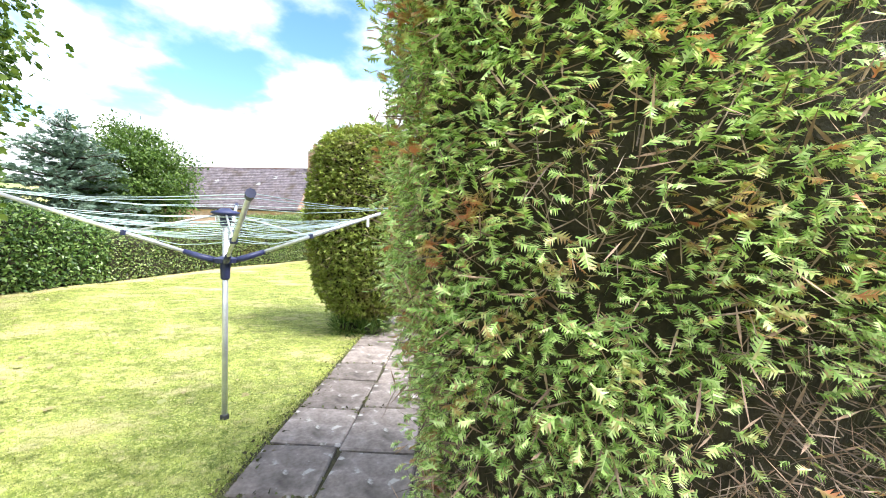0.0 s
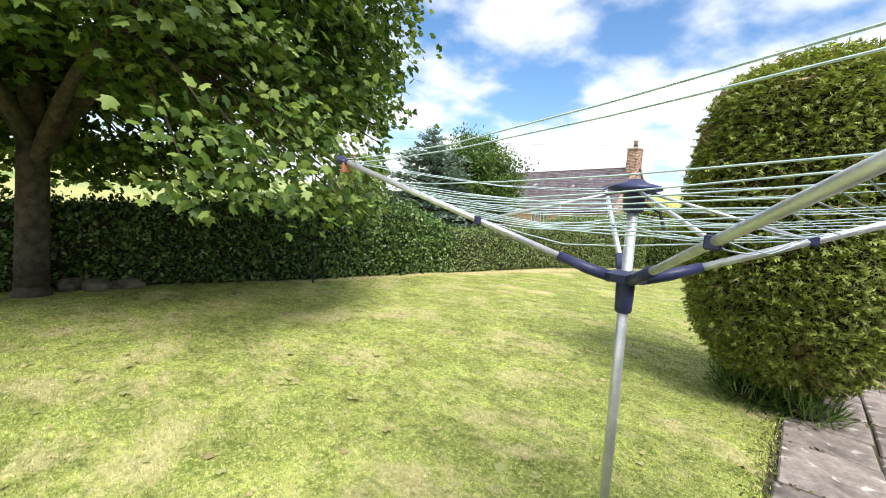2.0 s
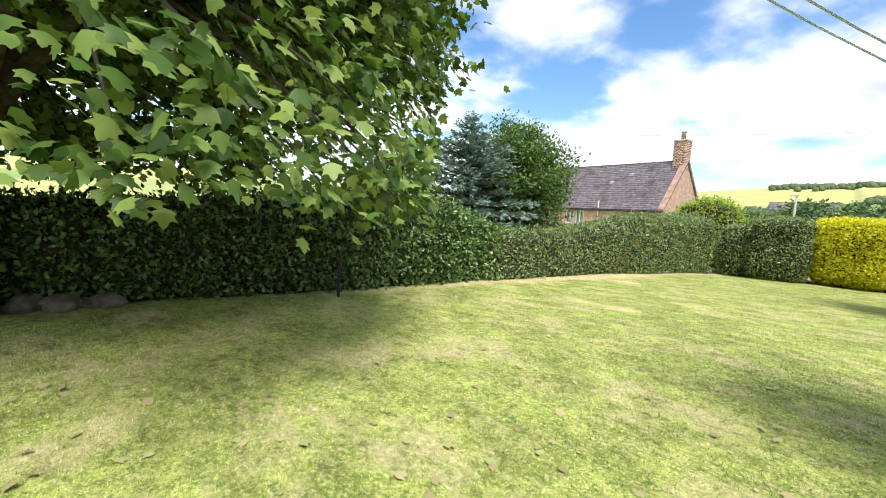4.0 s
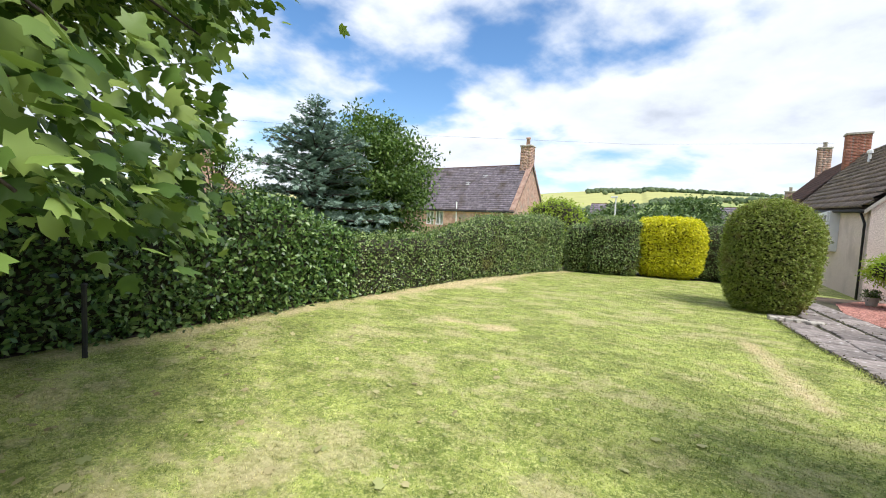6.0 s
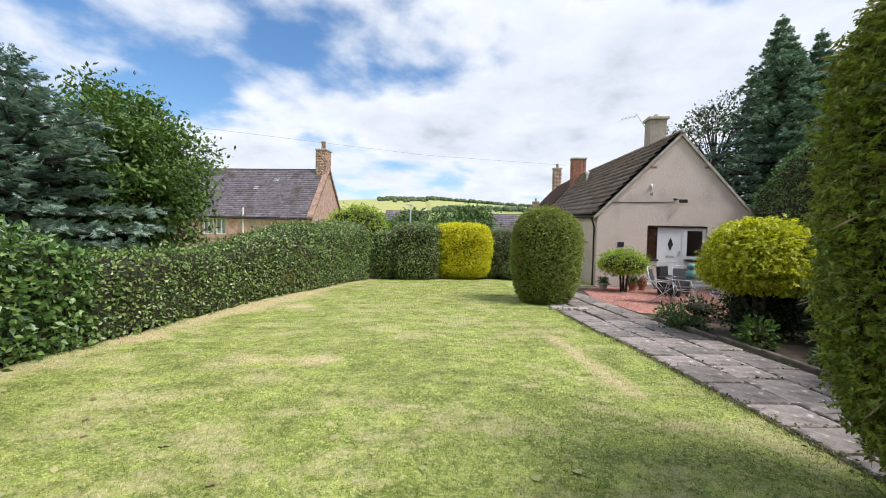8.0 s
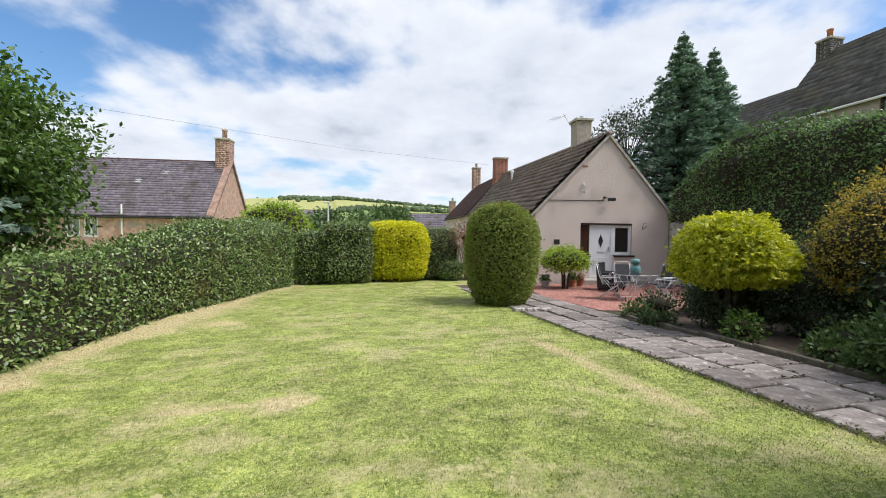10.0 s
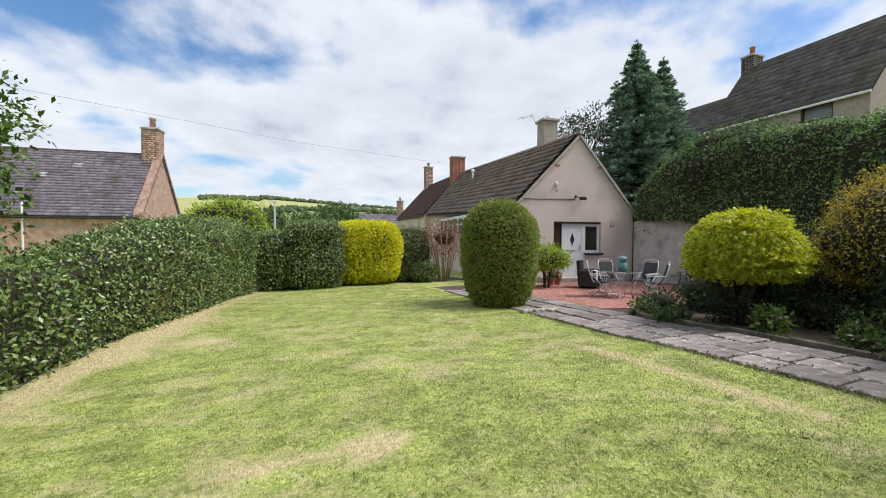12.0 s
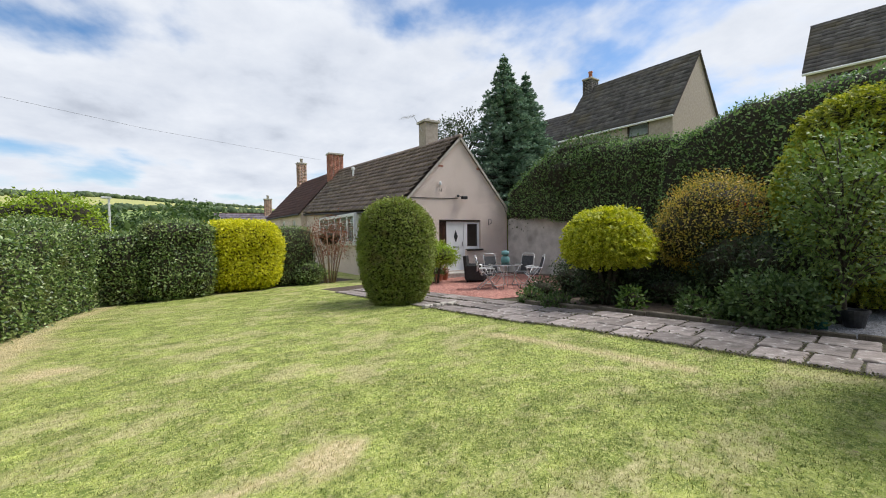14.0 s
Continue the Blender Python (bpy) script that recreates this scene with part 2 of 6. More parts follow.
DARK_SLATE = material("mossy dark roof tile", (0.06, 0.055, 0.052), (0.135, 0.125, 0.118), 3, 0.85, 0.35, 40, c=(0.10, 0.085, 0.06), big=0.7, island=0.25)
SANDSTONE = material("pink rubble sandstone", (0.30, 0.175, 0.135), (0.48, 0.33, 0.26), 4, 0.9, 0.5, 40, c=(0.30, 0.25, 0.21), big=1.6, island=0.3)
BRICK = material("red brick", (0.27, 0.105, 0.07), (0.42, 0.19, 0.13), 8, 0.9, 0.4, 60, island=0.25)
MORTAR = material("mortar", (0.30, 0.27, 0.235), (0.42, 0.39, 0.35), 12, 0.95, 0.3, 80)
RENDER_GREY = material("grey-brown render", (0.31, 0.265, 0.225), (0.41, 0.355, 0.305), 8, 0.95, 0.5, 90)
WHITE = material("white plastic paint", (0.74, 0.75, 0.76), (0.82, 0.82, 0.82), 3, 0.4, 0.05, 30)
BLACK_PAINT = material("black paint", (0.012, 0.012, 0.013), (0.03, 0.03, 0.03), 5, 0.5, 0.1, 40)
BROWN_FRAME = material("dark brown frame", (0.035, 0.020, 0.016), (0.06, 0.035, 0.028), 5, 0.5, 0.1, 40)
LEAD = material("grey lead flashing", (0.30, 0.30, 0.32), (0.46, 0.46, 0.47), 6, 0.6, 0.2, 40)
ALUMINIUM = material("dull aluminium tube", (0.52, 0.54, 0.58), (0.70, 0.72, 0.76), 12, 0.4, 0.05, 80, metal=0.6)
NAVY = material("navy plastic", (0.020, 0.026, 0.075), (0.040, 0.048, 0.13), 10, 0.45, 0.05, 60)
CORD = material("pale blue plastic line", (0.42, 0.55, 0.60), (0.58, 0.70, 0.74), 20, 0.5, 0.0, 60)
RATTAN = material("black woven rattan", (0.012, 0.012, 0.014), (0.04, 0.04, 0.043), 30, 0.55, 0.5, 90)
MESH_CLOTH = material("dark textile seat mesh", (0.030, 0.030, 0.034), (0.07, 0.07, 0.075), 30, 0.7, 0.3, 120)
STEEL = material("pale grey painted steel", (0.55, 0.57, 0.58), (0.70, 0.71, 0.72), 8, 0.35, 0.05, 60, metal=0.3)
CLOTH_WHITE = material("white cloth", (0.68, 0.68, 0.70), (0.80, 0.80, 0.80), 9, 0.9, 0.3, 60)
TEAL = material("teal enamel", (0.10, 0.23, 0.23), (0.17, 0.33, 0.32), 6, 0.4, 0.1, 40)
GREEN_PLASTIC = material("dark green plastic", (0.012, 0.10, 0.085), (0.03, 0.16, 0.13), 8, 0.4, 0.05, 40)
BLACK_PLASTIC = material("black plastic", (0.02, 0.02, 0.022), (0.05, 0.05, 0.055), 8, 0.5, 0.1, 40)
TERRACOTTA = material("terracotta", (0.33, 0.12, 0.065), (0.48, 0.21, 0.125), 7, 0.85, 0.2, 50)
STONE = material("pale weathered stone", (0.34, 0.31, 0.27), (0.52, 0.48, 0.43), 6, 0.9, 0.4, 50)
BARK = material("grey-brown bark", (0.040, 0.031, 0.024), (0.105, 0.086, 0.068), 9, 0.95, 0.8, 50)
TWIG = material("dead brown twig", (0.20, 0.125, 0.085), (0.42, 0.31, 0.23), 12, 0.95, 0.3, 60, island=0.35)
# near-black shell colour: the shade deep inside the foliage is painted in
INNER = material("dark inner shell, shade in the colour", (0.016, 0.016, 0.008), (0.040, 0.034, 0.018), 14, 0.95, 0.9, 60)
GLASS = glass_material()

PRIVET = leaf_material("privet leaf", [(0.022, 0.050, 0.012), (0.085, 0.155, 0.034), (0.190, 0.285, 0.066), (0.380, 0.450, 0.180), (0.045, 0.095, 0.022)], 0.32, 0.22, spec=0.55, patch=(0.17, 0.175, 0.05), patch_scale=0.9)
LAUREL = leaf_material("broad hedge leaf", [(0.016, 0.042, 0.009), (0.060, 0.125, 0.025), (0.140, 0.240, 0.056), (0.260, 0.360, 0.120)], 0.36, 0.22, spec=0.55)
YEW = leaf_material("clipped conifer spray", [(0.080, 0.125, 0.022), (0.200, 0.265, 0.048), (0.380, 0.450, 0.095), (0.185, 0.175, 0.055)], 0.6, 0.28, patch=(0.22, 0.19, 0.065), patch_scale=2.2)
COLUMN = leaf_material("cypress spray", [(0.100, 0.180, 0.042), (0.330, 0.520, 0.130), (0.560, 0.740, 0.260), (0.740, 0.860, 0.420), (0.240, 0.400, 0.105), (0.50, 0.33, 0.19)], 0.5, 0.3, patch=(0.56, 0.22, 0.12), patch_scale=5.5)
GOLD = leaf_material("golden leaf", [(0.26, 0.30, 0.020), (0.52, 0.52, 0.025), (0.76, 0.72, 0.035), (0.90, 0.84, 0.08)], 0.5, 0.35)
GOLD_GREEN = leaf_material("yellow-green cypress spray", [(0.22, 0.28, 0.026), (0.48, 0.50, 0.045), (0.78, 0.74, 0.105)], 0.5, 0.38)
LIME = leaf_material("lime leaf", [(0.22, 0.32, 0.030), (0.34, 0.45, 0.050)], 0.5, 0.35)
ORANGE = leaf_material("bronze-orange leaf", [(0.10, 0.125, 0.032), (0.32, 0.28, 0.060), (0.70, 0.52, 0.095), (0.12, 0.145, 0.040), (0.58, 0.36, 0.080)], 0.55, 0.3)
REDLEAF = leaf_material("dark red-brown leaf", [(0.10, 0.06, 0.035), (0.26, 0.09, 0.06), (0.34, 0.13, 0.08), (0.10, 0.11, 0.045)], 0.55, 0.35)
IVY = leaf_material("ivy leaf", [(0.036, 0.085, 0.024), (0.130, 0.240, 0.064), (0.290, 0.420, 0.140), (0.085, 0.165, 0.044)], 0.40, 0.25, spec=0.4)
DARK_TWIG = material("grey-brown bare twig", (0.11, 0.080, 0.060), (0.34, 0.27, 0.22), 14, 0.95, 0.3, 60, island=0.45)
MAPLE = leaf_material("maple leaf", [(0.042, 0.086, 0.016), (0.086, 0.152, 0.030), (0.180, 0.262, 0.060), (0.300, 0.385, 0.105)], 0.48, 0.28, spec=0.3)
BROADLEAF = leaf_material("broad tree leaf", [(0.038, 0.078, 0.016), (0.085, 0.152, 0.030), (0.170, 0.255, 0.058)], 0.5, 0.28)
BLUE_SPRUCE = leaf_material("blue-green needles", [(0.098, 0.163, 0.117), (0.182, 0.260, 0.202), (0.312, 0.403, 0.319)], 0.6, 0.15)
SPRUCE = leaf_material("dark spruce needles", [(0.070, 0.140, 0.090), (0.170, 0.265, 0.185), (0.360, 0.465, 0.350)], 0.6, 0.15)
GOLD_CONIFER = leaf_material("golden-green conifer spray", [(0.11, 0.15, 0.020), (0.24, 0.29, 0.032), (0.42, 0.44, 0.055), (0.56, 0.54, 0.090)], 0.55, 0.3)
FEATHER = leaf_material("feathery conifer spray", [(0.068, 0.120, 0.026), (0.135, 0.210, 0.049), (0.232, 0.300, 0.083)], 0.55, 0.3)
RED_FLOWER = leaf_material("red petal", [(0.45, 0.02, 0.02), (0.6, 0.05, 0.03)], 0.5, 0.3)
SHRUB = leaf_material("shrub leaf", [(0.038, 0.075, 0.022), (0.080, 0.138, 0.040), (0.16, 0.225, 0.076)], 0.5, 0.28)
DARK_SHRUB = leaf_material("dark shrub leaf", [(0.020, 0.038, 0.015), (0.042, 0.070, 0.026), (0.085, 0.115, 0.045)], 0.5, 0.2)
FAR_WOOD = leaf_material("far wood", [(0.045, 0.075, 0.030), (0.075, 0.11, 0.045), (0.11, 0.145, 0.06)], 0.8, 0.0)


# ---- builders ----
def mesh_from(name, verts, faces, mats, idx=None, smooth=False):
    """A mesh from arrays; faces all of one size."""
    verts, faces = np.asarray(verts, dtype=np.float32), np.asarray(faces, dtype=np.int32)
    me = bpy.data.meshes.new(name)
    k = faces.shape[1]
    me.vertices.add(len(verts)); me.vertices.foreach_set("co", verts.ravel())
    me.loops.add(faces.size); me.loops.foreach_set("vertex_index", faces.ravel())
    me.polygons.add(len(faces)); me.polygons.foreach_set("loop_start", np.arange(0, faces.size, k, dtype=np.int32))
    if idx is not None:
        me.polygons.foreach_set("material_index", np.asarray(idx, dtype=np.int32))
    if smooth:
        me.polygons.foreach_set("use_smooth", np.ones(len(faces), dtype=bool))
    for m in mats:
        me.materials.append(m)
    me.update(calc_edges=True)
    return me


def thing(name, place, label, category, group="", kind="", turn=0.0):
    ob = new(name)
    ob.matrix_basis = pose(*place, 0, 0, turn)
    ob.empty_display_size = 0.2
    return tagged(ob, label, category, group, kind)


def child(name, data, parent, label=""):
    ob = new(name, data)
    ob.parent = parent
    return tagged(ob, label)


def part(name, bm, mat, parent, label="", smooth=False):
    me = bpy.data.meshes.new(name)
    bmesh.ops.recalc_face_normals(bm, faces=bm.faces)
    if smooth:
        for f in bm.faces:
            f.smooth = True
    bm.to_mesh(me); bm.free()
    me.materials.append(mat)
    return child(name, me, parent, label)


def box(lo, hi, bevel=0.0, bm=None):
    bm = bm or bmesh.new()
    c = [(a + b) / 2 for a, b in zip(lo, hi)]
    s = [b - a for a, b in zip(lo, hi)]
    r = bmesh.ops.create_cube(bm, size=1.0, matrix=Matrix.LocRotScale(c, None, s))
    if bevel:
        edges = list({e for v in r["verts"] for e in v.link_edges})
        bmesh.ops.bevel(bm, geom=edges, offset=bevel, segments=1, affect="EDGES")
    return bm


def tube(points, radii, sides=8, bm=None):
    """A tapered tube along points, closed at both ends."""
    bm = bm or bmesh.new()
    pts = [Vector(p) for p in points]
    if not isinstance(radii, (list, tuple)):
        radii = [radii] * len(pts)
    rings = []
    for i, p in enumerate(pts):
        d = (pts[min(i + 1, len(pts) - 1)] - pts[max(i - 1, 0)]).normalized()
        q = d.to_track_quat("Z", "Y")
        rings.append([bm.verts.new(p + q @ Vector((radii[i] * math.cos(2 * math.pi * k / sides), radii[i] * math.sin(2 * math.pi * k / sides), 0))) for k in range(sides)])
    for a, b in zip(rings, rings[1:]):
        for k in range(sides):
            bm.faces.new((a[k], a[(k + 1) % sides], b[(k + 1) % sides], b[k]))
    bm.faces.new(rings[0][::-1]); bm.faces.new(rings[-1])
    return bm


def lathe(profile, sides=20, bm=None, centre=(0, 0, 0)):
    """A turned body from (radius, height) pairs."""
    bm = bm or bmesh.new()
    cx, cy, cz = centre
    rings = [[bm.verts.new((cx + r * math.cos(2 * math.pi * k / sides), cy + r * math.sin(2 * math.pi * k / sides), cz + z)) for k in range(sides)] for r, z in profile]
    for a, b in zip(rings, rings[1:]):
        for k in range(sides):
            bm.faces.new((a[k], a[(k + 1) % sides], b[(k + 1) % sides], b[k]))
    bm.faces.new(rings[0][::-1]); bm.faces.new(rings[-1])
    return bm


def prism(outline, lo, hi, axis="y", bm=None):
    """An outline of (a, z) pairs pushed along y (or of (x, y) pairs along z)."""
    bm = bm or bmesh.new()
    put = (lambda a, b, d: (a, d, b)) if axis == "y" else (lambda a, b, d: (d, a, b)) if axis == "x" else (lambda a, b, d: (a, b, d))
    v0 = [bm.verts.new(put(a, b, lo)) for a, b in outline]
    v1 = [bm.verts.new(put(a, b, hi)) for a, b in outline]
    n = len(outline)
    bm.faces.new(v0); bm.faces.new(v1[::-1])
    for i in range(n):
        bm.faces.new((v0[i], v0[(i + 1) % n], v1[(i + 1) % n], v1[i]))
    return bm


# ---- leaves ----
OVAL = (np.array([(0, 0, 0), (0.27, 0.42, 0.05), (0, 1, -0.03), (-0.27, 0.42, 0.05)]), np.array([(0, 1, 2), (0, 2, 3)]))


def make_spray(fingers=3, spread=0.6, width=0.085):
    """A flat fern-like spray: a midrib with slim pointed fingers."""
    v, f = [(0.05, 0.0, 0), (0.0, 1.0, 0.03), (-0.05, 0.0, 0)], [(0, 1, 2)]
    for i in range(fingers):
        y = 0.12 + 0.62 * i / fingers
        reach = spread * (1 - 0.5 * i / fingers) * (0.8 if i == 0 else 1)
        for s in (1, -1):
            k = len(v)
            yy = y + (0.09 if s < 0 else 0)
            v += [(0, yy, 0), (s * reach, yy + reach * 0.85, -0.06), (0, yy + 2.1 * width, 0.02)]
            f += [(k, k + 1, k + 2)]
    return np.array(v), np.array(f)


SPRAY, FINE_SPRAY, TUFT = make_spray(3, 0.55, 0.12), make_spray(2, 0.5, 0.15), make_spray(4, 0.40, 0.085)


GRASS_BLADE = (np.array([(-0.04, 0, 0), (0.04, 0, 0), (0.03, 0.5, 0.05), (-0.03, 0.5, 0.05), (0.0, 1.0, -0.05)]), np.array([(0, 1, 2), (0, 2, 3), (3, 2, 4)]))


def make_maple():
    ring = [(0.0, 0.0), (0.20, 0.06), (0.53, 0.22), (0.40, 0.38), (0.58, 0.70), (0.34, 0.63), (0.21, 0.70), (0.18, 0.86), (0.0, 1.05),
            (-0.18, 0.86), (-0.21, 0.70), (-0.34, 0.63), (-0.58, 0.70), (-0.40, 0.38), (-0.53, 0.22), (-0.20, 0.06)]
    v = [(0, 0.36, 0.05)] + [(x, y, -0.10 * abs(x) - 0.06 * max(0, y - 0.6)) for x, y in ring]
    n = len(ring)
    return np.array(v), np.array([(0, 1 + i, 1 + (i + 1) % n) for i in range(n)])


MAPLE_LEAF = make_maple()
MAPLE_SIMPLE = (np.array([(0, 0, 0), (0.52, 0.25, -0.05), (0.28, 0.42, 0.02), (0.50, 0.75, -0.06), (0, 1.0, -0.05), (-0.50, 0.75, -0.06), (-0.28, 0.42, 0.02), (-0.52, 0.25, -0.05)]),
                np.array([(0, 1, 2), (0, 2, 4), (2, 3, 4), (0, 4, 6), (4, 5, 6), (0, 6, 7)]))
rng = np.random.default_rng(7)


def smooth01(t):
    t = np.clip(t, 0, 1)
    return t * t * (3 - 2 * t)


def unit(a):
    return a / np.maximum(np.linalg.norm(a, axis=-1, keepdims=True), 1e-9)


def scatter(shape, P, fwd, nrm, size):
    """Arrays of leaves of one shape at P, pointing along fwd with their faces along nrm."""
    tv, tf = shape
    fwd = unit(fwd)
    right = unit(np.cross(fwd, nrm))
    up = np.cross(right, fwd)
    size = np.broadcast_to(np.asarray(size, dtype=float), (len(P),))
    V = P[:, None, :] + size[:, None, None] * (tv[None, :, 0:1] * right[:, None, :] + tv[None, :, 1:2] * fwd[:, None, :] + tv[None, :, 2:3] * up[:, None, :])
    F = tf[None] + (np.arange(len(P)) * len(tv))[:, None, None]
    return V.reshape(-1, 3), F.reshape(-1, 3)


def join(chunks):
    """Joins (verts, tris, material index) chunks."""
    V, F, I, k = [], [], [], 0
    for v, f, i in chunks:
        V.append(v); F.append(np.asarray(f) + k); I.append(np.full(len(f), i)); k += len(v)
    return np.concatenate(V), np.concatenate(F), np.concatenate(I)


def lumps(P, scale, seed=0.0):
    """Smooth waves in -1..1 over places, for uneven outlines."""
    a = P * scale + seed
    return (np.sin(a[:, 0] * 1.7 + np.sin(a[:, 1] * 1.3 + 1.1)) + np.sin(a[:, 1] * 1.9 + np.sin(a[:, 2] * 1.5 + 2.3)) + np.sin(a[:, 2] * 2.1 + np.sin(a[:, 0] * 1.1 + 0.7))) / 3


def surface_tris(V, F, n):
    """n random places on triangles, with their normals."""
    a, b, c = V[F[:, 0]], V[F[:, 1]], V[F[:, 2]]
    cr = np.cross(b - a, c - a)
    area = np.linalg.norm(cr, axis=1)
    k = rng.choice(len(F), n, p=area / area.sum())
    r1, r2 = np.sqrt(rng.random(n))[:, None], rng.random(n)[:, None]
    return a[k] * (1 - r1) + b[k] * r1 * (1 - r2) + c[k] * r1 * r2, unit(cr[k])


def shell(profile, rx, ry, power=2.0, rings=22, sides=36, rough=0.05, seed=0.0):
    """A closed body: profile gives (height, share of the radius); power > 2 squares its plan."""
    hs = np.linspace(0, 1, rings)
    zs = np.interp(hs, np.linspace(0, 1, len(profile)), [p[0] for p in profile])
    rs = np.interp(hs, np.linspace(0, 1, len(profile)), [p[1] for p in profile])
    th = np.arange(sides) * 2 * np.pi / sides
    c, s = np.cos(th), np.sin(th)
    q = (np.abs(c) ** power + np.abs(s) ** power) ** (-1 / power)
    V = np.stack([np.outer(rs, q * c * rx), np.outer(rs, q * s * ry), np.repeat(zs[:, None], sides, 1)], -1).reshape(-1, 3)
    out = unit(V * (1, 1, 0) + (0, 0, 1e-6))
    V = V + out * (rough * lumps(V, 2.2, seed) + 0.5 * rough * lumps(V, 5.5, seed + 3))[:, None]
    F = []
    for i in range(rings - 1):
        for k in range(sides):
            a, b, d, e = i * sides + k, i * sides + (k + 1) % sides, (i + 1) * sides + k, (i + 1) * sides + (k + 1) % sides
            F += [(a, b, e), (a, e, d)]
    n = len(V)
    V = np.concatenate([V, [(0, 0, zs[0]), (0, 0, zs[-1])]])
    F += [(n, (k + 1) % sides, k) for k in range(sides)] + [(n + 1, (rings - 1) * sides + k, (rings - 1) * sides + (k + 1) % sides) for k in range(sides)]
    return V, np.array(F)


def leafy(V, F, shape, count, size, lay=0.5, jitter=0.05, droop=0.0, inner=0.06, twig_share=0.0, tier=0.0, bare=()):
    """Leaf chunks over a body: a dark inner body and leaves that stand off it at all angles. lay: 0 leaves point out, 1 lie along the face."""
    P, nrm = surface_tris(V, F, count)
    P = P + nrm * (rng.normal(0, jitter, count) - 0.3 * jitter)[:, None]
    rnd = unit(rng.normal(size=(count, 3)))
    fwd = unit(nrm * (1 - lay) + rnd * (0.35 + lay) + np.array((0, 0, -droop)))
    face = unit(nrm * (1 - tier) + np.array((0, 0, tier)) + (0.7 - 0.25 * tier) * unit(rng.normal(size=(count, 3))))
    if tier:
        fwd = unit(fwd * (1, 1, 1 - 0.7 * tier))
    sz = size * rng.uniform(0.6, 1.25, count)
    thin = np.ones(count)
    for x, y, z, r, left in bare:
        thin = np.minimum(thin, left + (1 - left) * smooth01(np.linalg.norm(P - (x, y, z), axis=1) / r - 0.45))
    full = rng.random(count) < thin
    # the inner body: the same shell drawn in, dark to stand for shade between leaves
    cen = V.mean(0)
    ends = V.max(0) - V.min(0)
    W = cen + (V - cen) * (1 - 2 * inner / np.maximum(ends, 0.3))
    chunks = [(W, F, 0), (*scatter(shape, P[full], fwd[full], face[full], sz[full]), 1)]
    if twig_share:
        k = int(count * twig_share)
        stick = (np.array([(0, 0, 0), (0.03, 0.5, 0.02), (0.0, 1, 0.05), (-0.03, 0.5, 0)]), OVAL[1])
        chunks.append((*scatter(stick, P[:k] - nrm[:k] * 0.03, unit(rnd[:k] + 0.4 * nrm[:k]), face[:k], size * 2.2 * rng.uniform(0.5, 1.2, k)), 2))
    if bare:
        q = ~full & (rng.random(count) < 0.55)
        k = int(q.sum())
        rod = (np.array([(-0.014, 0, 0), (0.014, 0, 0), (0.02, 0.35, 0.03), (-0.008, 0.36, 0.03), (0.012, 0.7, 0.0), (-0.006, 0.7, 0.0), (0.03, 1.0, 0.05)]), np.array([(0, 1, 2), (0, 2, 3), (3, 2, 4), (3, 4, 5), (5, 4, 6)]))
        chunks.append((*scatter(rod, P[q] - nrm[q] * rng.uniform(0.0, 0.07, k)[:, None], unit(rng.normal(size=(k, 3)) + 0.35 * nrm[q] + (0, 0, 0.35)), nrm[q], rng.uniform(0.06, 0.15, k)), 3))
    return chunks


def bush(name, place, label, category, profile, rx, ry, shape, leaf, count, size, power=2.0, lay=0.5, jitter=0.05, droop=0.0, rough=0.05,
         trunk=None, group="", turn=0.0, inner=0.06, twig_share=0.0, seed=0.0, rings=22, sides=36, tier=0.0, bare=()):
    """A shrub: crown, and a trunk of (height, radius, stems) where one shows."""
    ob = thing(name, place, label, category, group, turn=turn)
    V, F = shell(profile, rx, ry, power, rings, sides, rough, seed)
    v, f, i = join(leafy(V, F, shape, count, size, lay, jitter, droop, inner, twig_share, tier, bare))
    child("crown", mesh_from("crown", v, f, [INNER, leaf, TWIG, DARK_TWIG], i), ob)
    if trunk:
        h, r, stems = trunk[:3]
        fan = trunk[3] if len(trunk) > 3 else 0.32
        foot, waist = (0.09, 0.15) if fan < 0.4 else (0.16, 0.42)
        for k in range(stems):
            a = 2.4 * k + seed
            s = 0.0 if stems == 1 else 1.0
            bm = tube([(foot * s * math.cos(a), foot * s * math.sin(a), -0.12), (waist * s * math.cos(a), waist * s * math.sin(a), h * 0.5), (fan * s * math.cos(a), fan * s * math.sin(a), h)], [r * 1.25, r, r * 0.75], 8)
            part("stem", bm, BARK if fan < 0.4 else TWIG, ob, smooth=True)
    return ob


# ---- the lie of the land ----
def land(x, y):
    """Height of the ground."""
    x, y = np.asarray(x, dtype=float), np.asarray(y, dtype=float)
    z = -0.12 - 0.016 * np.clip(y, -2, 25) - 0.006 * np.clip(-x, 0, 12)
    z = z + 0.05 * smooth01((12.3 + 0.12 * x - y) / 1.2) - 0.05  # a shallow step across the lawn
    z = z + 0.02 * np.sin(x * 1.3 + 0.6 * np.sin(y)) * np.sin(y * 0.9) * smooth01((np.minimum(x + 9, -1.6 - x)) / 1.0)
    z = z + 2.6 * smooth01((x - 8.75) / 1.0) * smooth01((60 - y) / 20)  # the terrace behind the garden wall
    r = np.hypot(x + 3, y - 10)
    z = z - 4.5 * smooth01((r - 24) / 60) * (1 - 0.75 * smooth01((x - 8) / 10))
    hill = smooth01((r - 150) / 1000) * (72 + 14 * np.sin(x * 0.0031 + 1.0) + 10 * np.sin(y * 0.0023 + x * 0.0052) + 5 * np.sin(x * 0.011 + 2))
    return z + hill


def land_at(x, y):
    return float(land(x, y))


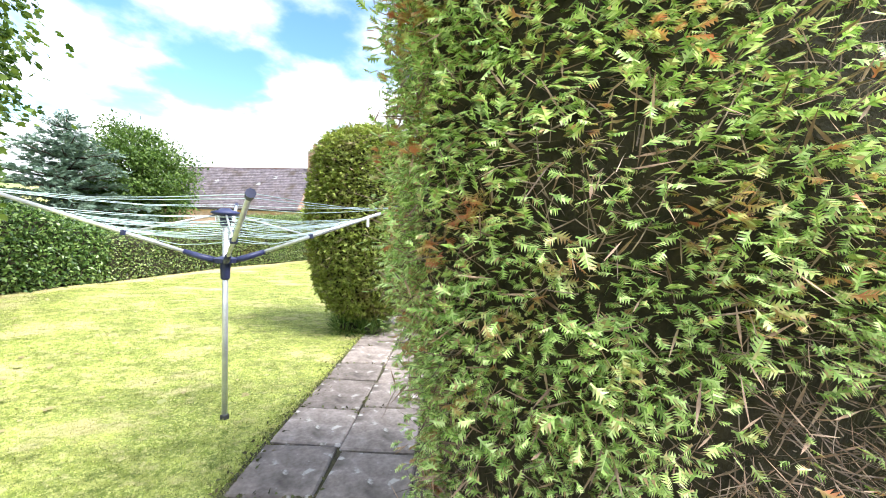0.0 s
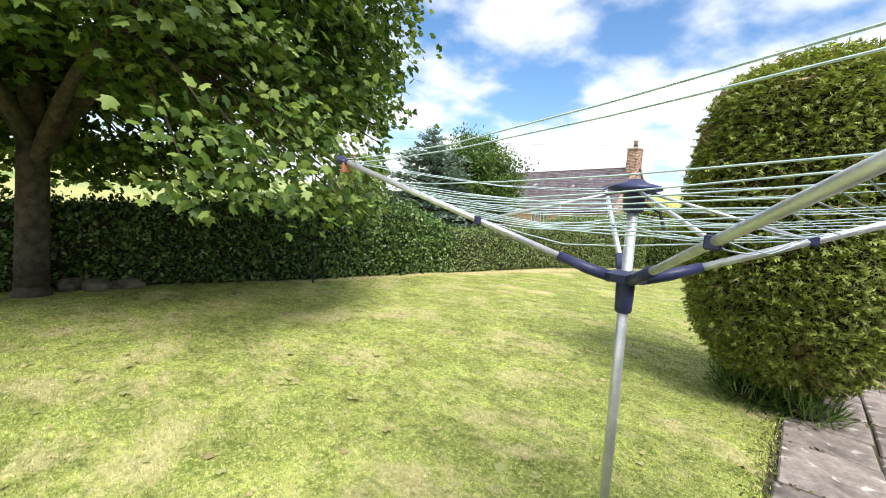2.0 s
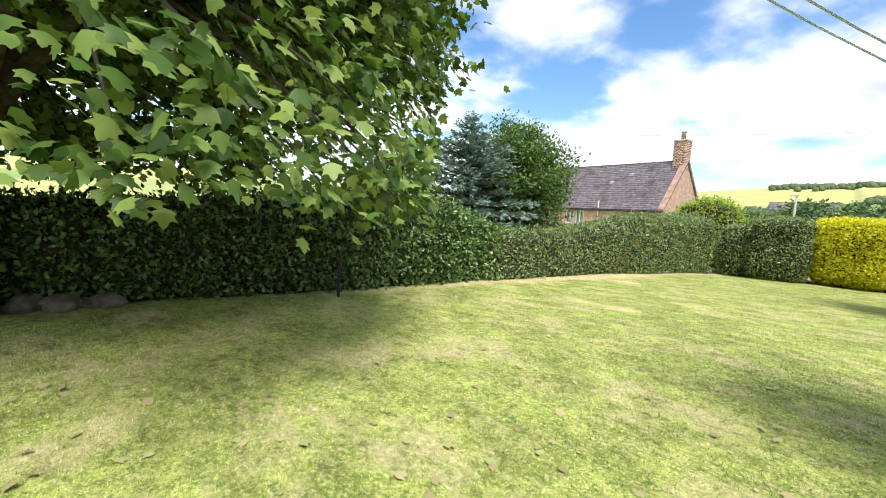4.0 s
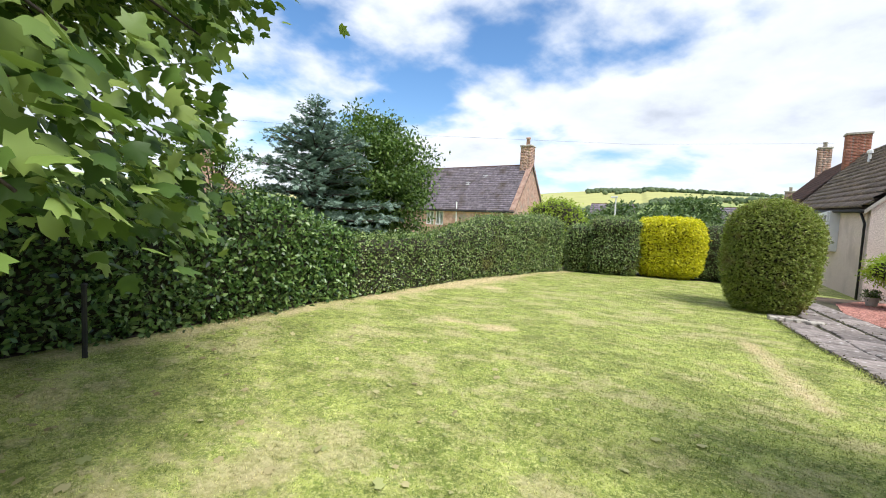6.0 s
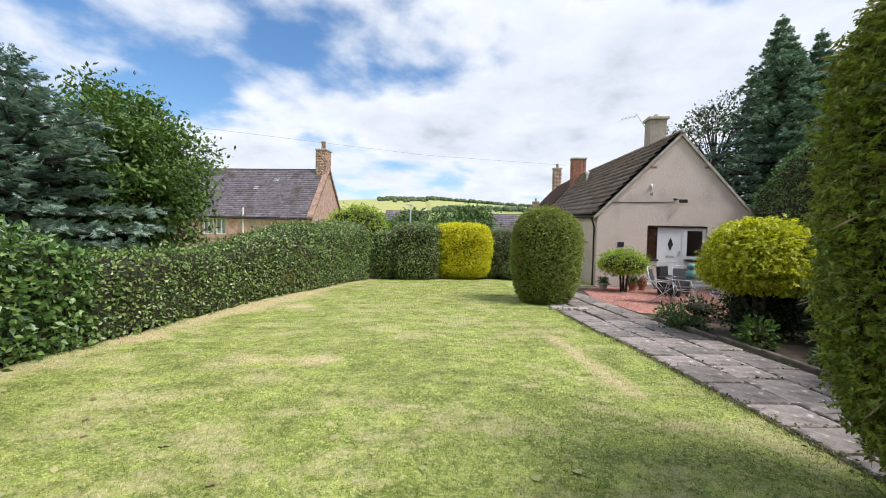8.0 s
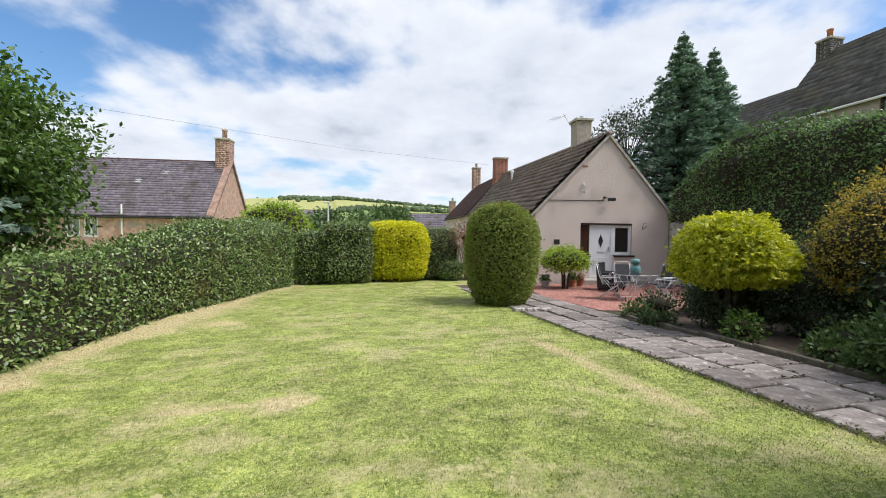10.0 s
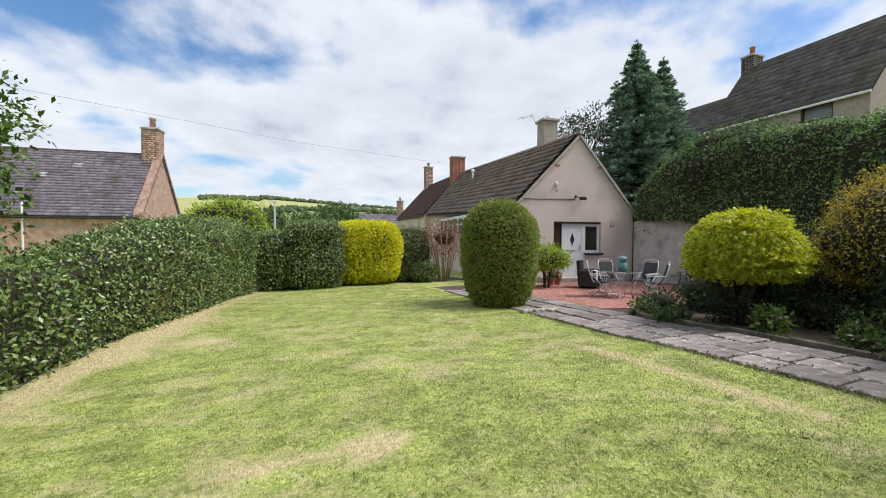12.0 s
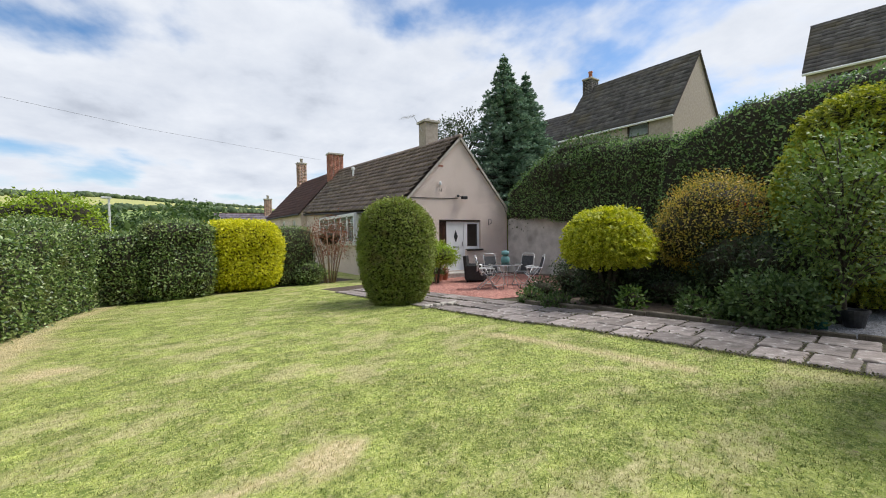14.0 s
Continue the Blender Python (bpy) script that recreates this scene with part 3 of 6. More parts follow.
HEDGE_LINE = [(-10.6, -3.0), (-10.25, 2.0), (-9.95, 4.0), (-9.6, 5.6), (-9.3, 8.0), (-9.15, 11.0), (-8.75, 14.0), (-8.1, 17.0), (-7.0, 20.2), (-6.35, 21.6)]


def hedge_x(y):
    return np.interp(y, [p[1] for p in HEDGE_LINE], [p[0] for p in HEDGE_LINE])


def path_left(y):
    return -1.22 + 0.03 * (np.asarray(y, dtype=float) - 4)


def path_right(y):
    return 0.46 + 0.03 * (np.asarray(y, dtype=float) - 4)


def dryness(x, y):
    """How parched the lawn is: along the hedge foot, and in a worn strip beside the path."""
    d = x - hedge_x(y)
    dry = 0.62 * np.exp(-((d - 0.25) / 0.45) ** 2) * smooth01((y - 3) / 4)
    dry = dry + 0.45 * np.exp(-((d - 0.9) / 0.7) ** 2) * smooth01((y - 11) / 3) * smooth01((19 - y) / 2)
    for px, py, rx, ry, a in ((-5.55, 10.25, 0.35, 0.20, 0.75), (-6.35, 10.2, 0.42, 0.16, 0.7), (-7.07, 14.8, 0.35, 0.25, 0.8), (-7.3, 11.2, 0.5, 0.8, 0.3), (-4.6, 11.2, 0.6, 0.25, 0.3), (-6.2, 6.4, 0.6, 0.4, 0.4), (-7.4, 4.2, 0.7, 0.5, 0.4), (-3.4, 8.6, 0.5, 0.3, 0.35), (-5.74, 10.0, 0.30, 0.22, 0.55), (-6.79, 10.3, 0.4, 0.16, 0.5), (-3.33, 12.7, 0.5, 0.2, 0.35), (-4.24, 9.87, 0.45, 0.22, 0.3),
                            (-5.68, 5.62, 0.40, 0.25, 0.5), (-5.74, 4.27, 0.5, 0.22, 0.5), (-6.95, 5.8, 0.35, 0.5, 0.4), (-5.3, 6.8, 0.6, 0.25, 0.35), (-5.96, 8.33, 0.3, 0.2, 0.45), (-5.06, 10.7, 0.5, 0.14, 0.35),
                            (-7.9, 12.8, 0.5, 0.9, -0.5), (-3.0, 6.6, 0.8, 0.8, -0.35)):
        dry = dry + a * np.exp(-((x - px) / rx) ** 2 - ((y - py) / ry) ** 2)
    dry = dry - 0.3 * np.exp(-((path_left(y) - 0.2 - x) / 0.3) ** 2)
    worn = np.abs(x - (path_left(y) - 0.95 + 0.06 * np.sin(y)))
    dry = dry + 0.68 * np.exp(-(worn / 0.28) ** 2) * smooth01((y - 8.2) / 0.8) * smooth01((13.0 - y) / 1.5)
    dry = dry + 0.35 * np.exp(-((y - 12.6 - 0.12 * x) / 0.25) ** 2) * smooth01((-x - 2) / 2)
    return dry


def spaced(lo, hi, step, reach):
    mid = list(np.arange(lo, hi + 1e-6, step))
    d, a, b = step, [lo], [mid[-1]]
    while b[-1] < reach:
        d *= 1.22
        b.append(b[-1] + d); a.append(a[-1] - d)
    return np.array(a[:0:-1] + mid + b[1:])


def build_ground():
    xs, ys = spaced(-10.0, 9.5, 0.2, 2400), spaced(-3.0, 24.0, 0.2, 2400)
    X, Y = np.meshgrid(xs, ys)
    V = np.stack([X, Y, land(X, Y)], -1).reshape(-1, 3)
    nx, ny = len(xs), len(ys)
    i, j = np.meshgrid(np.arange(nx - 1), np.arange(ny - 1))
    a = (j * nx + i).ravel()
    F = np.stack([a, a + 1, a + nx + 1, a + nx], -1)
    cx, cy = V[F].mean(1)[:, 0], V[F].mean(1)[:, 1]
    idx = np.zeros(len(F), dtype=int)
    idx[(np.hypot(cx + 3, cy - 10) > 60)] = 1
    idx[(cx > path_left(cy) + 0.1) & (cx < 9) & (cy > -3) & (cy < 20.5)] = 2
    idx[(cx < hedge_x(cy) - 0.05) & (cx > -12) & (cy < 23) & (cy > -4)] = 2
    idx[(cy > 22.4) & (cy < 24) & (cx > -7) & (cx < 2)] = 2
    me = mesh_from("ground", V, F, [LAWN, FIELD, SOIL], idx, True)
    at = me.attributes.new("dry", "FLOAT", "POINT")
    at.data.foreach_set("value", dryness(V[:, 0], V[:, 1]).astype(np.float32))
    tagged(new("ground", me), "mown lawn with dry straw patches, running out to fields and hills", "ground", kind="structure")


build_ground()


def build_grass():
    """Short mown blades where the walk passes, thinner farther off."""
    n = 640000
    x = rng.uniform(-9.3, -0.9, n * 2)
    y = 0.2 + 21.6 * rng.random(n * 2) ** 1.55
    ok = (x < path_left(y) + 0.035 + 0.03 * np.sin(y * 5) + 0.02 * np.sin(y * 17)) & (x > hedge_x(y) + 0.02)
    x, y = x[ok][:n], y[ok][:n]
    n = len(x)
    P = np.stack([x, y, land(x, y) - 0.003], -1)
    fwd = unit(np.stack([rng.normal(0, 0.45, n), rng.normal(0, 0.45, n), np.ones(n)], -1))
    nrm = unit(rng.normal(size=(n, 3)) * (1, 1, 0.2))
    blade = (np.array([(-0.13, 0, 0), (0.13, 0, 0), (0.02, 1.0, 0.25)]), np.array([(0, 1, 2)]))
    v, f = scatter(blade, P, fwd, nrm, rng.uniform(0.011, 0.028, n) * (1 + 0.9 * np.exp(-((x - path_left(y)) / 0.10) ** 2)))
    me = mesh_from("grass", v, f, [BLADES])
    at = me.attributes.new("dry", "FLOAT", "POINT")
    at.data.foreach_set("value", np.repeat(dryness(x, y), 3).astype(np.float32))
    tagged(new("grass", me), "short green blades of mown grass on the lawn", "grass", kind="stuff")


build_grass()


# ---- hedges ----
def hedge(name, line, top, depth, label, leaf, count, size, shape=OVAL, lay=0.55, jitter=0.05, group="", rough=0.07, seed=0.0, lean=0.0, foot=None):
    """A clipped hedge along a line of its face; top: heights at the line's points; it reaches depth behind the face."""
    ob = thing(name, (*line[len(line) // 2], land_at(*line[len(line) // 2])), label, "hedge", group)
    base = np.array(ob.matrix_basis.translation)
    pts = np.array(line, dtype=float)
    seg = np.concatenate([[0], np.cumsum(np.linalg.norm(np.diff(pts, axis=0), axis=1))])
    n = max(8, int(seg[-1] / 0.25))
    s = np.linspace(0, seg[-1], n)
    fx, fy, ht = np.interp(s, seg, pts[:, 0]), np.interp(s, seg, pts[:, 1]), np.interp(s, seg, top)
    ft = None if foot is None else np.interp(s, seg, foot)
    dx, dy = np.gradient(fx), np.gradient(fy)
    ln = np.hypot(dx, dy)
    nx, ny = dy / ln, -dx / ln  # towards the lawn
    prof = [(0.00, 0.02), (0.04, 0.22), (0.03, 0.55), (0.02, 0.80), (-0.06, 0.94), (-0.22, 1.0), (-0.5, 1.01), (-0.85, 0.99), (-0.98, 0.9), (-1.0, 0.5), (-1.0, 0.02)]
    V = []
    for i in range(n):
        g = land_at(fx[i], fy[i]) if ft is None else ft[i]
        ends = min(1.0, 0.55 + 2.2 * min(i, n - 1 - i) / n * 3)
        for o, h in prof:
            off = o * depth if o < -0.2 else o * 1.0 + lean * h
            hh = h * (ht[i] - g) * (0.93 + 0.07 * ends)
            V.append((fx[i] + nx[i] * off, fy[i] + ny[i] * off, g + hh))
    V = np.array(V)
    k = len(prof)
    out = np.repeat(np.stack([nx, ny, np.full(n, 0.5)], -1), k, 0)
    V = V + out * (rough * lumps(V, 1.6, seed) + 0.6 * rough * lumps(V, 4.5, seed + 2))[:, None]
    F = []
    for i in range(n - 1):
        for j in range(k - 1):
            a, b, c, d = i * k + j, (i + 1) * k + j, (i + 1) * k + j + 1, i * k + j + 1
            F += [(a, b, c), (a, c, d)]
    F += [(0, j, j + 1) for j in range(1, k - 1)] + [((n - 1) * k, (n - 1) * k + j + 1, (n - 1) * k + j) for j in range(1, k - 1)]
    F = np.array(F)
    a, b, c = V[F[:, 0]], V[F[:, 1]], V[F[:, 2]]
    if (np.cross(b - a, c - a)[: k - 1] @ np.array((nx[0], ny[0], 0))).sum() < 0:
        F = F[:, ::-1]
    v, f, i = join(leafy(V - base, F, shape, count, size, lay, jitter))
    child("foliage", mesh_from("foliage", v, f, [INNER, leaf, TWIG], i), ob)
    if ft is None:
        stem = None
        for t in np.linspace(0.03, 0.97, 14):
            q = min(n - 1, int(t * n))
            x, y = fx[q] - nx[q] * 0.02 + 0.03 * math.sin(q * 3.1), fy[q] - ny[q] * 0.02
            if stem is None:
                bm = tube([(0, 0, -0.05), (-0.03, 0.02, 0.2), (-0.10, 0.03, 0.45)], [0.018, 0.014, 0.010], 6)
                stem = bpy.data.meshes.new("stem")
                bm.to_mesh(stem); bm.free(); stem.materials.append(BARK)
            o = child("stem", stem, ob)
            o.matrix_basis = pose(x - base[0], y - base[1], land_at(x, y) - base[2], 0, 0, 37 * q)
    return ob


hedge("tall_hedge", [(-10.30, 1.2), (-10.22, 2.4), (-9.95, 4.0), (-9.58, 5.8), (-9.33, 7.5), (-9.2, 9.6), (-9.2, 11.0)], [1.05, 1.08, 1.20, 1.42, 1.56, 1.50, 1.05], 1.3,
      "tall clipped dark green broadleaf hedge along the lawn", LAUREL, 56000, 0.10, jitter=0.09, rough=0.13)
hedge("low_hedge", [(-9.15, 10.7), (-9.0, 12.2), (-8.75, 14.0), (-8.4, 15.6), (-7.95, 17.3), (-7.0, 20.2), (-6.4, 21.6)], [0.88, 0.84, 0.86, 1.08, 1.50, 1.66, 1.68], 1.0,
      "long clipped privet hedge, rising towards its far end", PRIVET, 76000, 0.074, jitter=0.085, rough=0.12, seed=2.0)

BLOCK = [(0, 0.55), (0.10, 0.90), (0.5, 1.0), (1.0, 1.02), (1.6, 1.03), (2.05, 1.0), (2.22, 0.90), (2.34, 0.62), (2.38, 0.2)]


def block_hedge(name, x, y, rx, ry, h, leaf, label, count, size, category="hedge", power=3.0, shape=OVAL, seed=0.0, rough=0.12, turn=0.0):
    return bush(name, (x, y, land_at(x, y) - 0.03), label, category, [(z * h / 2.38, r) for z, r in BLOCK], rx, ry, shape, leaf, count, size, power, 0.55, 0.045, 0.0, rough, seed=seed, turn=turn)


block_hedge("clipped_shrub", -5.55, 22.5, 0.75, 0.7, 2.05, PRIVET, "dark clipped hedge shrub in the hedge corner", 9000, 0.08, seed=1)
block_hedge("clipped_shrub", -4.35, 22.35, 0.95, 0.85, 2.40, PRIVET, "rounded dark green clipped shrub with glossy leaves", 13000, 0.08, seed=2)
bush("golden_shrub", (-2.35, 22.75, land_at(-2.35, 22.75) - 0.03), "bright golden-yellow clipped shrub with a rounded foot", "shrub",
     [(0.14, 0.55), (0.28, 0.84), (0.6, 0.98), (1.1, 1.02), (1.6, 1.03), (2.05, 1.0), (2.25, 0.90), (2.36, 0.62), (2.40, 0.2)], 1.17, 0.95, FINE_SPRAY, GOLD, 34000, 0.10, 3.2, 0.45, 0.05, 0.0, 0.10, trunk=(0.5, 0.05, 6), tier=0.35, seed=3)
block_hedge("clipped_shrub", -0.55, 23.1, 0.85, 0.75, 2.25, PRIVET, "dark green clipped shrub beside the golden one", 9000, 0.06, seed=4)
bush("lime_shrub", (-7.2, 24.6, land_at(-7.2, 24.6)), "lime-green shrub behind the hedge", "shrub", [(0, 0.5), (1.2, 0.9), (2.1, 1.0), (2.8, 0.8), (3.2, 0.2)], 1.5, 1.2, OVAL, LIME, 10000, 0.11, lay=0.4, jitter=0.12, rough=0.15)


# ---- clipped conifers ----
bush("topiary", (-1.2, 6.5, land_at(-1.2, 6.5)), "tall egg-shaped clipped conifer on a short bare trunk beside the path", "topiary",
     [(0.20, 0.22), (0.40, 0.60), (0.75, 0.86), (1.25, 0.98), (1.8, 1.0), (2.3, 0.99), (2.7, 0.94), (2.98, 0.77), (3.12, 0.42), (3.18, 0.1)], 0.91, 0.91, FINE_SPRAY, YEW, 46000, 0.068,
     lay=0.45, jitter=0.04, droop=0.15, tier=0.55, rough=0.045, trunk=(0.75, 0.04, 7), twig_share=0.14, group="clipped conifers")
for _x, _y, _r, _h in ((-1.42, 6.2, 0.26, 0.24), (-1.02, 6.15, 0.24, 0.20), (-1.55, 6.6, 0.22, 0.22)):
    bush("weed_tuft", (_x, _y, land_at(_x, _y)), "rough tuft of grass and weeds round the conifer's foot", "grass tuft", [(0.0, 0.6), (0.4 * _h, 0.9), (_h, 0.35)], _r, _r, GRASS_BLADE, BROADLEAF, 420, 0.16, lay=0.15,
         jitter=0.05, droop=-0.7, inner=0.10, rings=8, sides=12, group="tufts at the conifer's foot")
bush("topiary", (-0.78, 15.85, land_at(-0.78, 15.85)), "smooth barrel-shaped clipped conifer at the lawn's corner by the patio", "topiary",
     [(0.02, 0.62), (0.25, 0.78), (0.7, 0.92), (1.2, 0.99), (1.7, 1.0), (2.1, 0.90), (2.4, 0.66), (2.55, 0.36), (2.6, 0.1)], 0.93, 0.93, FINE_SPRAY, YEW, 40000, 0.065,
     lay=0.5, jitter=0.035, droop=0.1, tier=0.5, rough=0.045, twig_share=0.04, group="clipped conifers", seed=5)
bush("topiary", (0.84, 1.78, land_at(0.84, 1.78)), "large clipped cypress with brown inner twigs and rust-coloured dead sprays", "topiary",
     [(0.05, 0.66), (0.4, 0.78), (0.9, 0.90), (1.5, 0.99), (2.2, 1.02), (2.9, 1.0), (3.3, 0.9), (3.5, 0.6), (3.55, 0.2)], 1.05, 0.82, TUFT, COLUMN, 80000, 0.052,
     power=3.2, lay=0.42, jitter=0.055, droop=0.05, tier=0.75, rough=0.10, twig_share=0.25, group="clipped conifers", inner=0.08, seed=9,
     bare=((0.10, -0.82, 0.98, 0.42, 0.10), (-0.30, -0.78, 0.55, 0.35, 0.3), (0.25, -0.82, 2.2, 0.40, 0.25), (-0.95, -0.1, 1.5, 0.55, 0.6), (-1.0, 0.2, 2.3, 0.4, 0.6), (-0.45, -0.8, 1.75, 0.22, 0.45), (-0.9, -0.55, 0.8, 0.4, 0.35)))


# ---- trees ----
def limb(bm, a, b, r0, r1, sag=0.0, steps=4, sides=7):
    a, b = Vector(a), Vector(b)
    pts = [a.lerp(b, i / steps) + Vector((0, 0, sag * math.sin(math.pi * i / steps))) for i in range(steps + 1)]
    tube(pts, [r0 + (r1 - r0) * i / steps for i in range(steps + 1)], sides, bm)


def broad_tree(name, x, y, label, height, radius, crown_low, leaf, clumps, per_clump, leaf_size, shape=OVAL, trunk_r=0.15, clump_r=0.5, seed=1, squash=1.0, group="", fill=0.55):
    """A tapered trunk, limbs to clumps, and leaves round each clump."""
    z0 = land_at(x, y)
    ob = thing(name, (x, y, z0), label, "tree", group)
    gen = np.random.default_rng(seed)
    mid, half = (height + crown_low) / 2, (height - crown_low) / 2
    d = unit(gen.normal(size=(clumps, 3)))
    rad = gen.uniform(fill, 1.0, clumps) ** 0.6
    C = d * rad[:, None] * (radius, radius * squash, half) * (1 - 0.10 * lumps(d, 3.0, seed))[:, None] + (0, 0, mid)
    bm = bmesh.new()
    limb(bm, (0, 0, -0.15), (0.05, 0.03, mid * 0.9), trunk_r, trunk_r * 0.55, 0, 5, 10)
    for c in C[: min(clumps, 60)]:
        s = min(mid * 0.85, max(crown_low * 0.6, c[2] * 0.55))
        limb(bm, (0.03, 0.02, s), tuple(c), trunk_r * 0.28, 0.012, 0.15, 4, 5)
    part("trunk", bm, BARK, ob, smooth=True)
    P = np.repeat(C, per_clump, 0) + gen.normal(0, 1, (clumps * per_clump, 3)) * (clump_r, clump_r, clump_r * 0.6) * 0.55
    n = len(P)
    out = unit(P - (0, 0, mid * 0.8))
    fwd = unit(out * 0.5 + gen.normal(size=(n, 3)) * 0.6 + (0, 0, -0.35))
    face = unit(np.array((0, 0, 1.0)) + 0.4 * out + 0.55 * gen.normal(size=(n, 3)))
    v, f = scatter(shape, P, fwd, face, leaf_size * gen.uniform(0.65, 1.25, n))
    child("crown", mesh_from("crown", v, f, [leaf]), ob)
    return ob


def fir_tree(name, x, y, label, height, radius, low, leaf, whorls, sprig, seed=1, per_branch=46, lift=0.15, power=1.0, group=""):
    """A conifer: whorls of branches, each hung with flat sprigs."""
    z0 = land_at(x, y)
    ob = thing(name, (x, y, z0), label, "tree", group)
    gen = np.random.default_rng(seed)
    bm = tube([(0, 0, -0.2), (0, 0, height * 0.5), (0, 0, height * 0.99)], [radius * 0.075, radius * 0.045, 0.015], 9)
    P, fw, fc = [], [], []
    for w in range(whorls):
        t = (w + 0.5) / whorls
        z = low + (height - low) * t
        reach = radius * (1 - t) ** power * gen.uniform(0.85, 1.1) + 0.10
        for k in range(7):
            a = 2 * math.pi * (k + gen.uniform(-0.3, 0.3)) / 7 + w * 0.9
            r = reach * gen.uniform(0.72, 1.12)
            dirv = np.array((math.cos(a), math.sin(a), 0))
            end = dirv * r + np.array((0, 0, z + lift * r * (t * 1.6 - 0.5)))
            root = np.array((0, 0, z))
            if r > 0.5:
                limb(bm, tuple(root), tuple(end), 0.03 + 0.012 * r, 0.008, -0.05 * r, 3, 5)
            n = max(6, int(per_branch * (0.35 + r / max(radius, 0.1))))
            s = gen.random(n) ** 0.75
            side = np.array((-dirv[1], dirv[0], 0))
            wide = gen.uniform(-1, 1, n) * (0.10 + 0.34 * r * (1 - 0.5 * s))
            P.append(root + s[:, None] * (end - root) + wide[:, None] * side * (s * 0.9 + 0.1)[:, None] + (0, 0, 1) * gen.normal(0, 0.05, n)[:, None])
            fw.append(dirv * 0.8 + side * np.sign(wide)[:, None] * 0.6 + gen.normal(0, 0.3, (n, 3)) + (0, 0, 0.12))
            fc.append(np.array((0, 0, 1.0)) + gen.normal(0, 0.45, (n, 3)))
    tip = gen.random(40) ** 1.5
    P.append(np.stack([gen.normal(0, 0.03, 40), gen.normal(0, 0.03, 40), height * (1.02 - 0.10 * tip)], -1))
    fw.append(gen.normal(0, 0.5, (40, 3)) + (0, 0, 0.9)); fc.append(gen.normal(0, 1, (40, 3)))
    part("trunk", bm, BARK, ob, smooth=True)
    P, fw, fc = np.concatenate(P), np.concatenate(fw), unit(np.concatenate(fc))
    v, f = scatter(SPRAY, P, fw, fc, sprig * gen.uniform(0.7, 1.25, len(P)) * np.clip((height - P[:, 2]) / (0.35 * height) + 0.35, 0.35, 1))
    child("crown", mesh_from("crown", v, f, [leaf]), ob)
    return ob


def maple_tree():
    """The spreading maple at the lawn's edge, its lower branches hanging to head height."""
    x, y = -9.78, 2.0
    z0 = land_at(x, y)
    ob = thing("maple_tree", (x, y, z0), "large spreading maple with broad lobed green leaves and low hanging branches", "tree")
    gen = np.random.default_rng(11)
    C = []
    while len(C) < 980:
        d = gen.normal(size=3)
        d /= np.linalg.norm(d)
        r = gen.uniform(0.50, 1.0) ** 0.55
        low = d[2] < 0
        c = np.array((d[0] * 5.05, d[1] * (5.95 if d[1] > 0 else 4.7), d[2] * (3.4 if low else 4.6))) * r + (0.1, 0.1, 4.75)
        edge = math.hypot(c[0], c[1]) / 4.8
        out = math.degrees(math.atan2(c[1], c[0]))
        floor_z = 1.55 + 0.25 * math.sin(out * 0.21) if (9 < out < 72 and edge > 0.72) else (1.9 if abs(out) > 85 else 2.85)
        if c[2] < floor_z or (out > 62 and c[2] < 3.6 and edge > 0.93):
            continue
        C.append(c)
    # a few boughs that hang out over the lawn
    for a, r, h in ((14, 4.95, 1.95), (18, 4.75, 1.75), (24, 4.9, 2.2), (32, 4.7, 1.85), (9, 4.8, 2.3), (40, 4.6, 2.1), (27, 4.5, 1.65), (20, 5.0, 2.55), (10, 4.4, 1.7), (32, 5.2, 1.85), (30, 5.0, 1.6), (37, 5.2, 1.75), (34, 4.9, 2.2), (26, 5.1, 2.4), (44, 5.0, 1.7), (48, 5.0, 2.1), (52, 4.9, 1.6), (42, 4.9, 1.5), (46, 5.1, 2.6), (54, 5.0, 2.3), (50, 5.1, 2.9), (41, 5.1, 2.0), (56, 4.9, 1.9)):
        C.append(np.array((r * math.cos(radians(a)), r * math.sin(radians(a)), h)))
    C = np.array(C)
    d = unit(gen.normal(size=(620, 3)))
    deep = d * gen.uniform(0.15, 0.80, 620)[:, None] ** 0.5 * (4.3, 4.6, 3.4) + (0.0, 0.0, 5.4)
    deep = deep[deep[:, 2] > 3.0 + 0.25 * np.hypot(deep[:, 0], deep[:, 1]) * (deep[:, 0] > 0)]
    bm = bmesh.new()
    limb(bm, (0, 0, -0.2), (0.0, 0.0, 0.15), 0.28, 0.20, 0, 3, 14)
    limb(bm, (0, 0, 0.1), (0.05, 0.05, 2.2), 0.20, 0.18, 0, 4, 14)
    forks = []
    for k in range(7):
        a = 2 * math.pi * k / 7 + 0.3
        tip = (2.1 * math.cos(a), 2.1 * math.sin(a), 3.6 + 1.2 * (k % 3))
        limb(bm, (0.05, 0.05, 1.9 + 0.06 * k), tip, 0.11, 0.05, 0.25, 5, 9)
        forks.append(np.array(tip))
    limb(bm, (0.05, 0.05, 2.2), (0.1, -0.1, 7.6), 0.16, 0.04, 0, 5, 9)
    forks.append(np.array((0.08, 0, 5.5)))
    forks = np.array(forks)
    for c in C[::2]:
        root = forks[np.argmin(np.linalg.norm(forks - c, axis=1))]
        limb(bm, tuple(root), tuple(c), 0.035, 0.006, 0.22, 4, 5)
    part("trunk", bm, BARK, ob, smooth=True)
    per = 76
    n = len(C) * per
    P = np.repeat(C, per, 0) + gen.normal(0, 1, (n, 3)) * (0.27, 0.27, 0.15)
    P = P[(np.hypot(P[:, 0], P[:, 1]) < 5.15) | (P[:, 2] > 3.0)]
    n = len(P)
    out = unit(P * (1, 1, 0.5) - (0, 0, 2.0))
